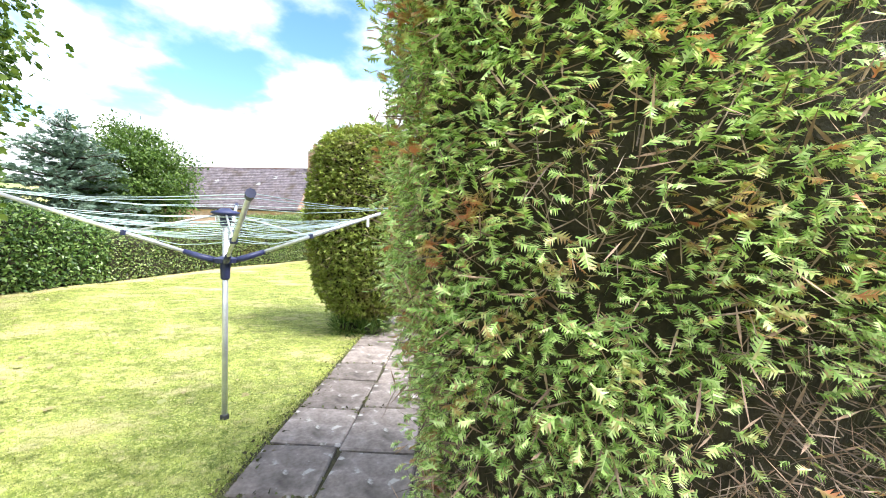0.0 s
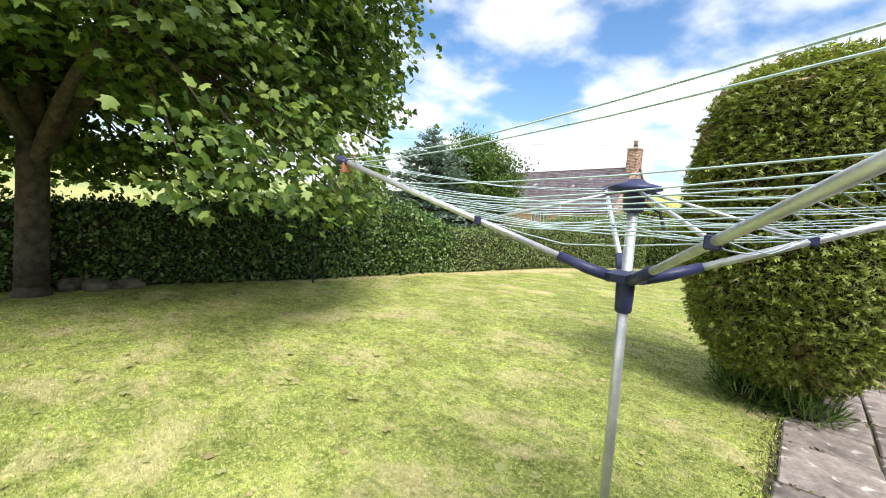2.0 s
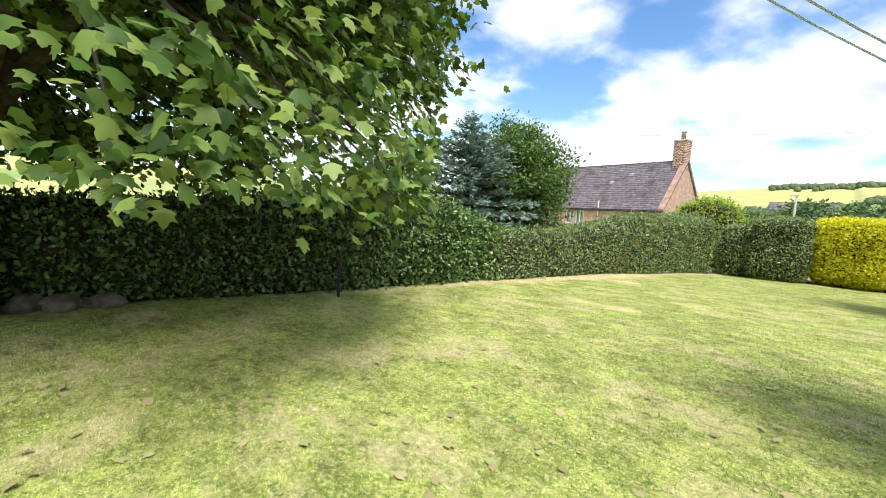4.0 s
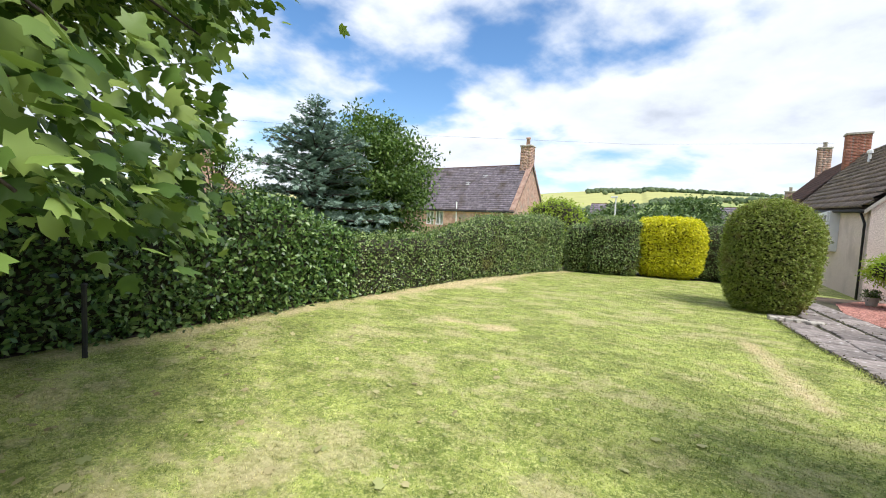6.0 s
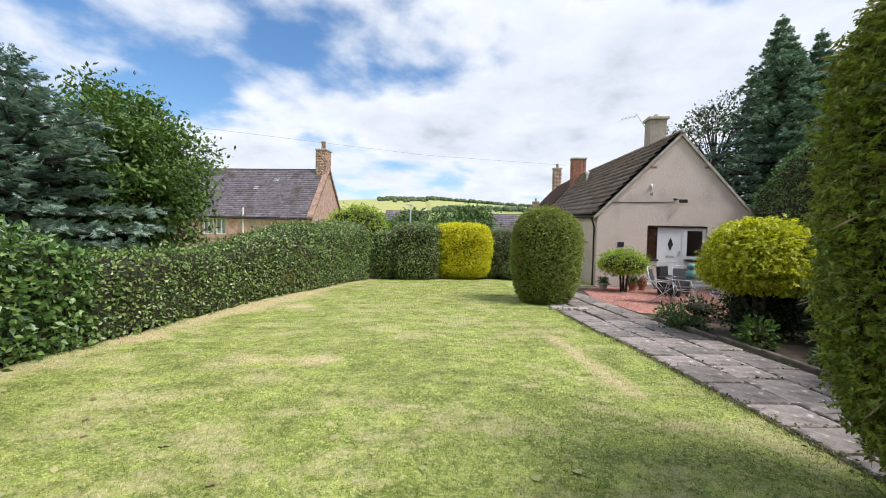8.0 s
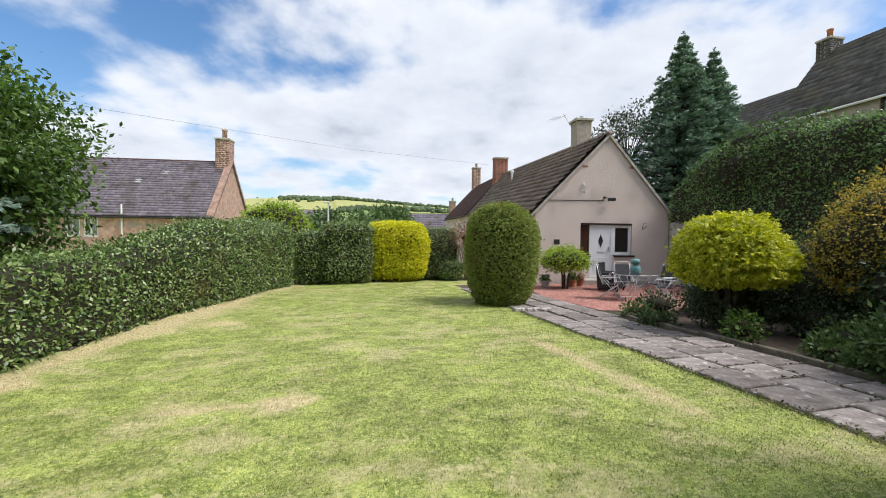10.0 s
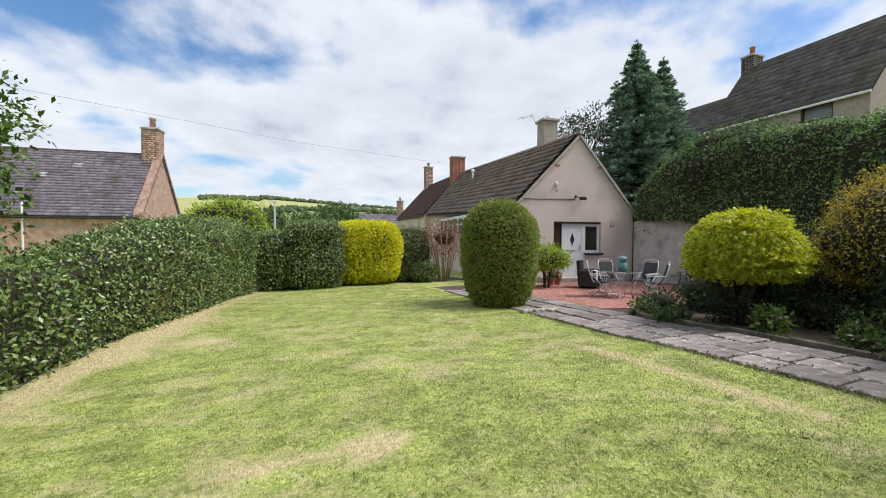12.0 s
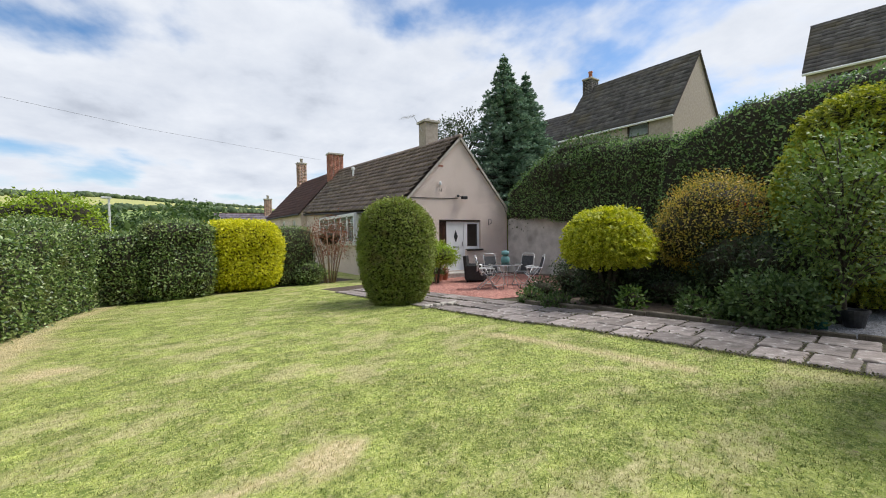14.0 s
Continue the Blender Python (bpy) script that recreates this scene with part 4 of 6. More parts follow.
    fwd = unit(out * 0.55 + gen.normal(size=(n, 3)) * 0.55 + (0, 0, -0.55))
    face = unit(np.array((0, 0, 1.0)) + 0.55 * out + 0.45 * gen.normal(size=(n, 3)))
    size = np.where(gen.random(n) < 0.7, gen.uniform(0.075, 0.125, n), gen.uniform(0.10, 0.128, n))
    near = (P[:, 2] < 3.6) & (P[:, 0] > 1.5)
    fine, coarse = scatter(MAPLE_LEAF, P[near], fwd[near], face[near], size[near]), scatter(MAPLE_SIMPLE, P[~near], fwd[~near], face[~near], size[~near] * 1.1)
    k = len(deep) * 34
    Q = np.repeat(deep, 34, 0) + gen.normal(0, 1, (k, 3)) * (0.34, 0.34, 0.20)
    shade = scatter(MAPLE_SIMPLE, Q, gen.normal(size=(k, 3)) + (0, 0, -0.4), unit(np.array((0, 0, 1.0)) + 0.5 * gen.normal(size=(k, 3))), gen.uniform(0.13, 0.20, k))
    v, f, i = join([(*fine, 0), (*coarse, 0), (*shade, 0)])
    child("crown", mesh_from("crown", v, f, [MAPLE]), ob)


maple_tree()
fir_tree("spruce_tree", -11.9, 12.9, "blue-green conifer behind the hedge", 5.0, 2.7, 0.4, BLUE_SPRUCE, 15, 0.20, 3, 95, 0.35, 0.80)
broad_tree("broadleaf_tree", -11.95, 15.6, "round-headed green broadleaf tree behind the hedge", 5.35, 2.1, 0.6, BROADLEAF, 230, 170, 0.13, OVAL, 0.14, 0.52, 4, fill=0.2)
broad_tree("broadleaf_tree", -14.4, 11.6, "olive-green tree behind the tall hedge", 3.7, 1.5, 0.8, BROADLEAF, 60, 70, 0.12, OVAL, 0.1, 0.5, 8, fill=0.3)
fir_tree("spruce_tree", 11.2, 21.7, "tall dark spruce behind the cottage", 9.0, 3.5, 0.6, SPRUCE, 21, 0.26, 5, 115, 0.10, 1.08, "spruces")
fir_tree("spruce_tree", 12.5, 21.2, "dark spruce behind the cottage", 8.2, 2.9, 0.6, SPRUCE, 20, 0.26, 6, 100, 0.10, 1.08, "spruces")
broad_tree("broadleaf_tree", 10.6, 24.6, "dark broadleaf tree behind the cottage roof", 6.6, 2.0, 1.0, DARK_SHRUB, 90, 60, 0.16, OVAL, 0.14, 0.6, 14, fill=0.3)
for _x, _y, _h, _r, _s in ((-4.2, 47, 6.0, 3.6, 21), (-0.6, 49, 6.2, 3.0, 22), (2.2, 52, 7.6, 2.0, 23), (-9.0, 50, 5.2, 3.0, 24), (6.0, 58, 7.0, 3.0, 25), (-1.8, 33, 3.9, 2.0, 26)):
    broad_tree("broadleaf_tree", _x, _y, "olive-green tree beyond the garden hedges", _h - 1.9 - land_at(_x, _y) * 0.55, _r, 0.5, SHRUB, 90, 70, 0.42, OVAL, 0.2, 1.0, _s, fill=0.3, group="trees beyond the garden")


# ---- path, kerb, chippings ----
def stones(name, outline, count, size, mat, label, z_off):
    """Chippings spread over an outline, on a thin bed of the same stone."""
    pts = np.array(outline)
    lo, hi = pts.min(0), pts.max(0)
    q = rng.uniform(lo, hi, (count * 2, 2))
    inside = np.zeros(len(q), dtype=bool)
    j = len(pts) - 1
    for i in range(len(pts)):
        a, b = pts[i], pts[j]
        cross = ((a[1] > q[:, 1]) != (b[1] > q[:, 1])) & (q[:, 0] < (b[0] - a[0]) * (q[:, 1] - a[1]) / (b[1] - a[1] + 1e-12) + a[0])
        inside ^= cross
        j = i
    q = q[inside][:count]
    n = len(q)
    chip = (np.array([(0.6, 0, 0), (-0.3, 0.5, 0), (-0.4, -0.45, 0), (0.05, 0.05, 0.55)]), np.array([(0, 1, 3), (1, 2, 3), (2, 0, 3)]))
    P = np.stack([q[:, 0], q[:, 1], land(q[:, 0], q[:, 1]) + z_off], -1)
    fwd = unit(rng.normal(size=(n, 3)) * (1, 1, 0.15))
    v, f = scatter(chip, P, fwd, unit(np.array((0, 0, 1.0)) + rng.normal(0, 0.25, (n, 3))), size * rng.uniform(0.5, 1.4, n))
    V, F = [(*p, land_at(*p) + z_off) for p in outline], [(0, i, i + 1) for i in range(1, len(outline) - 1)]
    vv, ff, ii = join([(np.array(V), np.array(F), 0), (v, f, 0)])
    tagged(new(name, mesh_from(name, vv, ff, [mat], ii)), label, "gravel", kind="stuff")


stones("red_gravel", [(1.0, 14.1), (2.0, 13.7), (3.6, 13.6), (6.9, 14.0), (7.4, 18.9), (2.6, 19.9), (1.5, 18.6), (0.95, 16.6)], 22000, 0.035, RED_GRAVEL, "red chippings of the patio in front of the cottage", 0.02)
stones("slate_gravel", [(0.62, 2.6), (3.6, 2.4), (3.8, 8.2), (0.70, 8.3)], 20000, 0.03, SLATE_GRAVEL, "grey slate chippings beside the path", 0.02)


def slab_mesh(w, l, h=0.05):
    bm = box((-w / 2, -l / 2, -h), (w / 2, l / 2, 0), 0.012)
    me = bpy.data.meshes.new("slab")
    bm.to_mesh(me); bm.free()
    me.materials.append(PAVING)
    return me


MOSS_TUFT = leaf_material("moss and weeds", [(0.035, 0.035, 0.018), (0.075, 0.07, 0.03), (0.10, 0.12, 0.04), (0.16, 0.12, 0.07)], 0.8, 0.1)


def random_edge(gen, w, l, side):
    """A place on a slab's long or short edge, a little off it."""
    if side:
        return (gen.choice((-0.5, 0.5)) * w + gen.gauss(0, 0.012), gen.uniform(-0.5, 0.5) * l)
    return (gen.uniform(-0.5, 0.5) * w, gen.choice((-0.5, 0.5)) * l + gen.gauss(0, 0.016))


def build_path():
    """Three runs of old slabs, uneven, with mossy joints."""
    gen = random.Random(5)
    ys = np.arange(-1.6, 19.4, 0.3)
    V, F = [], []
    for y in ys:
        wide = 0.0 if y < 12.9 else 0.55
        for x in (float(path_left(y)) - 0.03, float(path_right(y)) + 0.02 + wide):
            V.append((x, y, land_at(x, y) + 0.008))
    for i in range(len(ys) - 1):
        F.append((2 * i, 2 * i + 1, 2 * i + 3, 2 * i + 2))
    bed = tagged(new("path", mesh_from("path", V, F, [MOSS])), "path of weathered grey paving slabs with mossy joints", "path", kind="structure")
    sizes, moss = {}, []
    for col, (off, w) in enumerate(((0.28, 0.548), (0.84, 0.556), (1.40, 0.55))):
        y = -1.5 + 0.13 * col
        while y < 19.0:
            l = gen.choice((0.44, 0.52, 0.60, 0.72)) if col < 2 else gen.choice((0.60, 0.72, 0.90))
            key = (w, l)
            if key not in sizes:
                sizes[key] = slab_mesh(w - gen.uniform(0.004, 0.02), l - 0.03)
            yc = y + l / 2
            x = float(path_left(yc)) + off
            if y > 12.9:
                x += (0.0, 0.06, 0.14)[col]
            ob = new("slab", sizes[key])
            ob.matrix_basis = pose(x + gen.uniform(-0.010, 0.010), yc, land_at(x, yc) + 0.028 + gen.uniform(-0.008, 0.010), gen.uniform(-0.9, 0.9) - 0.9, gen.uniform(-0.9, 0.9), -1.7 + gen.uniform(-1.8, 1.8))
            ob.parent = bed
            n = 26
            for side in (0, 1):
                q = np.array([random_edge(gen, w, l, side) for _ in range(n)])
                moss.append(q + (x, yc))
            y += l
    q = np.concatenate(moss)
    keep = (np.sin(q[:, 0] * 3.1 + 1.3 * np.sin(q[:, 1] * 2.3)) + np.sin(q[:, 1] * 4.1 + q[:, 0]) > -0.35) & (q[:, 0] < path_right(q[:, 1]) + 0.1)
    edge = np.stack([path_left(np.linspace(0.5, 14.5, 1100)) + rng.normal(0, 0.07, 1100), np.linspace(0.5, 14.5, 1100)], -1)
    q = np.concatenate([q[keep], edge])
    n = len(q)
    P = np.stack([q[:, 0], q[:, 1], land(q[:, 0], q[:, 1]) + 0.027], -1)
    v, f = scatter(OVAL, P, unit(rng.normal(size=(n, 3)) * (1, 1, 0.35) + (0, 0, 0.15)), unit(np.array((0, 0, 1.0)) + rng.normal(0, 0.5, (n, 3))), rng.uniform(0.015, 0.05, n))
    tagged(child("joint_moss", mesh_from("joint_moss", v, f, [MOSS_TUFT]), bed), "dark moss and weeds in the paving joints", kind="stuff")
    # the broken edge stones of the path's end by the clipped conifer
    for k in range(7):
        x, y = -0.95 + 0.12 * k, 14.55 + 0.05 * math.sin(k * 2.1) - 0.03 * k
        ob = new("edge_stone", box_mesh("edge_stone", (0.16, 0.12, 0.09), STONE))
        ob.matrix_basis = pose(x, y, land_at(x, y) + 0.035, 6 * math.sin(k), 5, 40 * k)
        ob.parent = bed


def box_mesh(name, size, mat, bevel=0.015):
    key = name + str(size)
    if key in bpy.data.meshes:
        return bpy.data.meshes[key]
    bm = box([-s / 2 for s in size], [s / 2 for s in size], bevel)
    me = bpy.data.meshes.new(key)
    bm.to_mesh(me); bm.free()
    me.materials.append(mat)
    return me


def build_kerb():
    gen = random.Random(8)
    kerb = tagged(new("kerb"), "low kerb of old concrete edging stones along the path", "kerb", kind="structure")
    y = 1.4
    while y < 12.9:
        yc = y + 0.45
        x = float(path_right(yc)) + 0.10
        ob = new("kerb_stone", box_mesh("kerb_stone", (0.065, 0.885, 0.20), KERB))
        ob.matrix_basis = pose(x, yc, land_at(x, yc) - 0.01 + gen.uniform(-0.012, 0.012), 0, gen.uniform(-4, 4), -1.7 + gen.uniform(-0.8, 0.8))
        ob.parent = kerb
        y += 0.9


# ---- the cottage ----
def windows_frame(parent, name, x0, x1, z0, z1, depth, bars, frame_mat, side=False, thick=0.05, rails=()):
    """A window: frame, mullions and a pane, in the xz plane (or the yz plane)."""
    def rect(a0, a1, b0, b1, d0, d1, bm=None):
        return box((a0, d0, b0), (a1, d1, b1), 0.004, bm) if not side else box((d0, a0, b0), (d1, a1, b1), 0.004, bm)
    win = new(name)
    win.parent = parent
    bm = bmesh.new()
    for r in ((x0, x0 + thick, z0, z1), (x1 - thick, x1, z0, z1), (x0 + thick, x1 - thick, z0, z0 + thick), (x0 + thick, x1 - thick, z1 - thick, z1)):
        rect(*r, depth, depth + 0.06, bm)
    part("window_frame", bm, frame_mat, win)
    for b in bars:
        part("mullion", rect(b - thick / 2, b + thick / 2, z0 + thick, z1 - thick, depth + 0.005, depth + 0.055), frame_mat, win)
    for b in rails:
        part("glazing_bar", rect(x0 + thick, x1 - thick, b - 0.015, b + 0.015, depth + 0.01, depth + 0.05), frame_mat, win)
    part("pane", rect(x0 + thick, x1 - thick, z0 + thick, z1 - thick, depth + 0.025, depth + 0.035), GLASS, win).visible_shadow = False
    return win


COTTAGE_TURN = -11.2


def roof_course(parent, e0, e1, r0, r1, rows, cols, mat, name="roof_tile", keep=300, thick=0.075):
    """Courses of tiles between the eave line e0-e1 and the ridge line r0-r1: the nearest as parts, the rest joined."""
    e0, e1, r0, r1 = (Vector(p) for p in (e0, e1, r0, r1))
    gen = random.Random(3)
    chunks, made = [], 0
    for c in range(cols):
        for r in range(rows):
            s0, s1, t0, t1 = c / cols, (c + 1) / cols, r / rows, (r + 1.25) / rows
            t1 = min(t1, 1.0)
            a, b = e0.lerp(e1, s0).lerp(r0.lerp(r1, s0), t0), e0.lerp(e1, s1).lerp(r0.lerp(r1, s1), t0)
            d = e0.lerp(e1, s0).lerp(r0.lerp(r1, s0), t1)
            ux, uy = (b - a), (d - a)
            nz = ux.cross(uy).normalized()
            if nz.z < 0:
                nz = -nz
            w, l = ux.length * 0.985, uy.length
            x = ux.normalized(); y = nz.cross(x)
            if y.dot(uy) < 0:
                y = -y
            tilt = thick * 1.35 + gen.uniform(-0.004, 0.006)
            base = a + ux * 0.5
            corners = [base - x * w / 2 + nz * tilt, base + x * w / 2 + nz * tilt, base + x * w / 2 + y * l, base - x * w / 2 + y * l]
            top = [p + nz * thick for p in corners]
            mid0, mid1 = (top[0] + top[1]) / 2 + nz * 0.018, (top[2] + top[3]) / 2 + nz * 0.018
            v = np.array([tuple(p) for p in corners[:2] + top + [mid0, mid1]])
            f = np.array([(0, 1, 6), (0, 6, 2), (1, 3, 6), (2, 6, 7), (2, 7, 5), (6, 3, 4), (6, 4, 7)])
            if made < keep:
                loc = Matrix.Translation(base)
                m3 = mesh_from("tile", v - np.array(tuple(base)), f, [mat])
                ob = child(name, m3, parent)
                ob.matrix_basis = loc
                made += 1
            else:
                chunks.append((v, f, 0))
    if chunks:
        v, f, i = join(chunks)
        ob = child("roof_tiles", mesh_from("roof_tiles", v, f, [mat]), parent)
        tagged(ob, kind="stuff")


def brick_stack(parent, name, cx, cy, z0, z1, wx, wy, mat, course=0.075, cap=True, pots=(), mortar=MORTAR, label=""):
    """A chimney: courses of bricks round a mortar core, a cap and pots."""
    ch = new(name)
    ch.parent = parent
    tagged(ch, label)
    part("core", box((cx - wx / 2 + 0.012, cy - wy / 2 + 0.012, z0), (cx + wx / 2 - 0.012, cy + wy / 2 - 0.012, z1)), mortar, ch)
    chunks = []
    z, k = max(z0, z1 - 2.2), 0
    cube = np.array([(x, y, q) for x in (-.5, .5) for y in (-.5, .5) for q in (-.5, .5)])
    cf = np.array([(0, 1, 3), (0, 3, 2), (4, 6, 7), (4, 7, 5), (0, 4, 5), (0, 5, 1), (2, 3, 7), (2, 7, 6), (1, 5, 7), (1, 7, 3), (0, 2, 6), (0, 6, 4)])
    while z < z1 - course * 0.5:
        for axis in (0, 1):
            L = (wx, wy)[axis]
            n = max(2, round(L / 0.225))
            for j in range(n):
                o = -L / 2 + (j + 0.5) * L / n + (0.04 if k % 2 else -0.04) * (0 < j < n - 1)
                for s in (-1, 1):
                    c = (cx + o, cy + s * (wy / 2 - 0.03), z + course / 2) if axis == 0 else (cx + s * (wx / 2 - 0.03), cy + o, z + course / 2)
                    d = (L / n - 0.012, 0.06, course - 0.012) if axis == 0 else (0.06, L / n - 0.012, course - 0.012)
                    chunks.append((cube * d + c, cf, 0))
        z += course; k += 1
    v, f, i = join(chunks)
    child("bricks", mesh_from("bricks", v, f, [mat]), ch)
    if cap:
        part("cap", box((cx - wx / 2 - 0.05, cy - wy / 2 - 0.05, z1), (cx + wx / 2 + 0.05, cy + wy / 2 + 0.05, z1 + 0.12), 0.02), STONE, ch)
    for px, py, ph, pr, pm in pots:
        part("chimney_pot", lathe([(pr, 0), (pr * 0.9, ph * 0.8), (pr * 1.15, ph * 0.85), (pr * 1.1, ph), (pr * 0.7, ph)], 12, centre=(cx + px, cy + py, z1 + (0.12 if cap else 0))), pm, ch, smooth=True)
    return ch


def build_cottage():
    cot = thing("cottage", (2.70, 20.35, 0.0), "small harled cottage with a brown tiled roof and white front door", "house", turn=COTTAGE_TURN)
    zr = lambda u: 2.35 + (1.0203 * u if u < 2.95 else 1.1533 * (5.56 - u))
    bm = bmesh.new()
    for o in ([(0, -0.9), (1.87, -0.9), (1.87, zr(1.87)), (0, 2.35)], [(1.87, 1.93), (4.03, 1.93), (4.03, zr(4.03)), (2.95, 5.36), (1.87, zr(1.87))],
              [(4.03, -0.9), (5.56, -0.9), (5.56, 2.35), (4.03, zr(4.03))], [(1.87, -0.9), (2.28, -0.9), (2.28, 0.62), (1.87, 0.62)],
              [(3.25, -0.9), (4.03, -0.9), (4.03, 0.62), (3.25, 0.62)], [(2.28, -0.9), (3.25, -0.9), (3.25, -0.24), (2.28, -0.24)]):
        prism(o, 0.0, 0.3, "y", bm)
    bmesh.ops.remove_doubles(bm, verts=bm.verts, dist=0.0005)
    part("gable_wall", bm, HARLING, cot)
    # side walls; the one towards the lawn with a wide window
    bm = bmesh.new()
    wall_x = lambda v: -0.036 * v
    for v0, v1, z0, z1 in ((0.302, 3.6, -1.2, 2.55), (3.6, 8.8, -1.2, 0.95), (3.6, 8.8, 2.5, 2.8), (8.8, 12.6, -1.2, 2.85)):
        lo = [bm.verts.new((wall_x(v) + d, v, z)) for v, d, z in ((v0, 0, z0), (v1, 0, z0), (v1, 0.3, z0), (v0, 0.3, z0))]
        hi = [bm.verts.new((v.co.x, v.co.y, z1)) for v in lo]
        bm.faces.new(lo[::-1]); bm.faces.new(hi)
        for i in range(4):
            bm.faces.new((lo[i], lo[(i + 1) % 4], hi[(i + 1) % 4], hi[i]))
    part("side_wall", bm, HARLING, cot)
    part("side_wall", box((5.26, 0.302, -0.9), (5.555, 12.6, 2.3)), HARLING, cot)
    part("back_wall", prism([(-0.4, -1.0), (5.2, -1.0), (5.2, 2.35), (1.95, 5.6), (-0.4, 2.9)], 12.61, 12.85, "y"), HARLING, cot)
    # roof
    part("roof_deck", prism_roof((-0.12, -0.08, 2.20), (-0.54, 12.7, 2.76), (2.95, -0.08, 5.40), (1.92, 12.7, 5.72), 0.07), BROWN_FRAME, cot)
    part("roof_slope", prism_roof((5.80, -0.08, 2.10), (5.3, 12.7, 2.3), (2.95, -0.08, 5.40), (1.92, 12.7, 5.72), 0.08), ROOF_TILE, cot)
    roof_course(cot, (-0.14, -0.10, 2.26), (-0.56, 12.7, 2.82), (2.95, -0.10, 5.46), (1.92, 12.7, 5.78), 14, 36, ROOF_TILE)
    part("ridge", tube([(2.95, -0.12, 5.49), (1.92, 12.7, 5.81)], 0.09, 8), ROOF_TILE, cot, smooth=True)
    for a, b in (((-0.16, 2.12), (2.95, 5.35)), ((5.82, 2.03), (2.95, 5.35))):
        dx, dz = b[0] - a[0], b[1] - a[1]
        part("verge", prism([a, b, (b[0], b[1] + 0.13), (a[0], a[1] + 0.13)], -0.10, -0.04, "y"), STONE, cot, "pale cement verge")
    part("gutter", tube([(-0.19, -0.05, 2.20), (-0.61, 12.6, 2.76)], 0.05, 8), BLACK_PAINT, cot, smooth=True)
    part("downpipe", tube([(-0.18, 0.22, 2.18), (-0.07, 0.22, 1.85), (-0.07, 0.22, -0.5)], 0.035, 8), BLACK_PAINT, cot, smooth=True)
    # door with sidelights
    for r in ((1.87, 4.03, 1.86, 1.93), ):
        part("lintel", box((r[0], 0.02, r[2]), (r[1], 0.12, r[3]), 0.004), BROWN_FRAME, cot)
    door = new("front_door"); door.parent = cot
    part("door_frame", _rim(2.28, 3.25, -0.24, 1.86, 0.07, 0.09, 0.06), WHITE, door)
    part("door_leaf", box((2.35, 0.11, -0.22), (3.18, 0.155, 1.80), 0.006), WHITE, door)
    part("diamond_pane", _diamond(2.765, 1.22, 0.10, 0.27, 0.098, 0.108), BLACK_PAINT, door, "diamond-shaped dark pane")
    part("letter_plate", box((2.62, 0.098, 0.72), (2.92, 0.109, 0.79), 0.003), LEAD, door)
    part("door_handle", box((3.08, 0.06, 0.80), (3.12, 0.109, 0.98), 0.006), LEAD, door)
    for z0, z1 in ((-0.1, 0.55), (0.0, 0.45)):
        part("door_panel", _rim(2.45 + (z1 < 0.5) * 0.05, 3.08 - (z1 < 0.5) * 0.05, z0, z1, 0.02, 0.100, 0.01), WHITE, door)
    wl = windows_frame(cot, "sidelight", 1.88, 2.28, 0.62, 1.86, 0.09, (), BROWN_FRAME)
    wr = windows_frame(cot, "sidelight", 3.25, 4.02, 0.66, 1.86, 0.09, (), WHITE, thick=0.11)
    lattice = bmesh.new()
    for k in range(9):
        z = 0.68 + 0.13 * k
        tube([(1.94, 0.10, z), (2.22, 0.10, z + 0.20)], 0.005, 4, lattice); tube([(1.94, 0.10, z + 0.20), (2.22, 0.10, z)], 0.005, 4, lattice)
    part("leading", lattice, BRICK, wl)
    lattice = bmesh.new()
    for k in range(8):
        z = 0.80 + 0.12 * k
        tube([(3.37, 0.10, z), (3.90, 0.10, min(z + 0.36, 1.74))], 0.005, 4, lattice); tube([(3.37, 0.10, min(z + 0.36, 1.74)), (3.90, 0.10, z)], 0.005, 4, lattice)
    part("leading", lattice, BROWN_FRAME, wr)
    part("window_sill", box((3.27, -0.06, 0.58), (4.14, 0.09, 0.66), 0.012), BLACK_PAINT, cot)
    part("window_sill", box((1.80, -0.06, 0.56), (2.30, 0.09, 0.63), 0.012), BLACK_PAINT, cot)
    part("doorstep", box((1.2, -0.75, -0.62), (4.3, -0.003, -0.27), 0.02), STONE, cot, "low grey stone doorstep")
    # wide window on the lawn side, with blinds
    w = windows_frame(cot, "window", 3.7, 9.6, 0.95, 2.36, -0.04, (4.7, 5.7, 6.7, 7.7, 8.7), WHITE, side=True, rails=(1.95,), thick=0.12)
    w.matrix_basis = pose(-0.44, 0, 0)
    bay = bmesh.new()
    for lo, hi in (((0.025, 3.7, 2.32), (0.36, 9.6, 2.40)), ((0.025, 3.7, 0.86), (0.36, 9.6, 0.948)), ((0.025, 3.64, 0.87), (0.36, 3.695, 2.39)), ((0.025, 9.605, 0.87), (0.15, 9.66, 2.39))):
        box(lo, hi, 0.004, bay)
    part("bay_casing", bay, WHITE, w)
    bl = bmesh.new()
    for k in range(12):
        box((0.05, 3.78, 1.05 + 0.105 * k), (0.065, 9.5, 1.05 + 0.105 * k + 0.07), 0, bl)
    b = part("blind", bl, WHITE, w)
    # vents, lamp, bell, bracket, plaque and cable on the gable
    for u in (1.99, 3.96):
        part("vent", box((u - 0.12, -0.012, 4.12), (u + 0.12, 0.02, 4.20), 0.006), BRICK, cot)
    lamp = new("floodlight"); lamp.parent = cot
    part("bracket", tube([(2.86, 0, 2.92), (2.86, -0.10, 2.94), (2.92, -0.16, 2.90)], 0.016, 6), BLACK_PAINT, lamp)
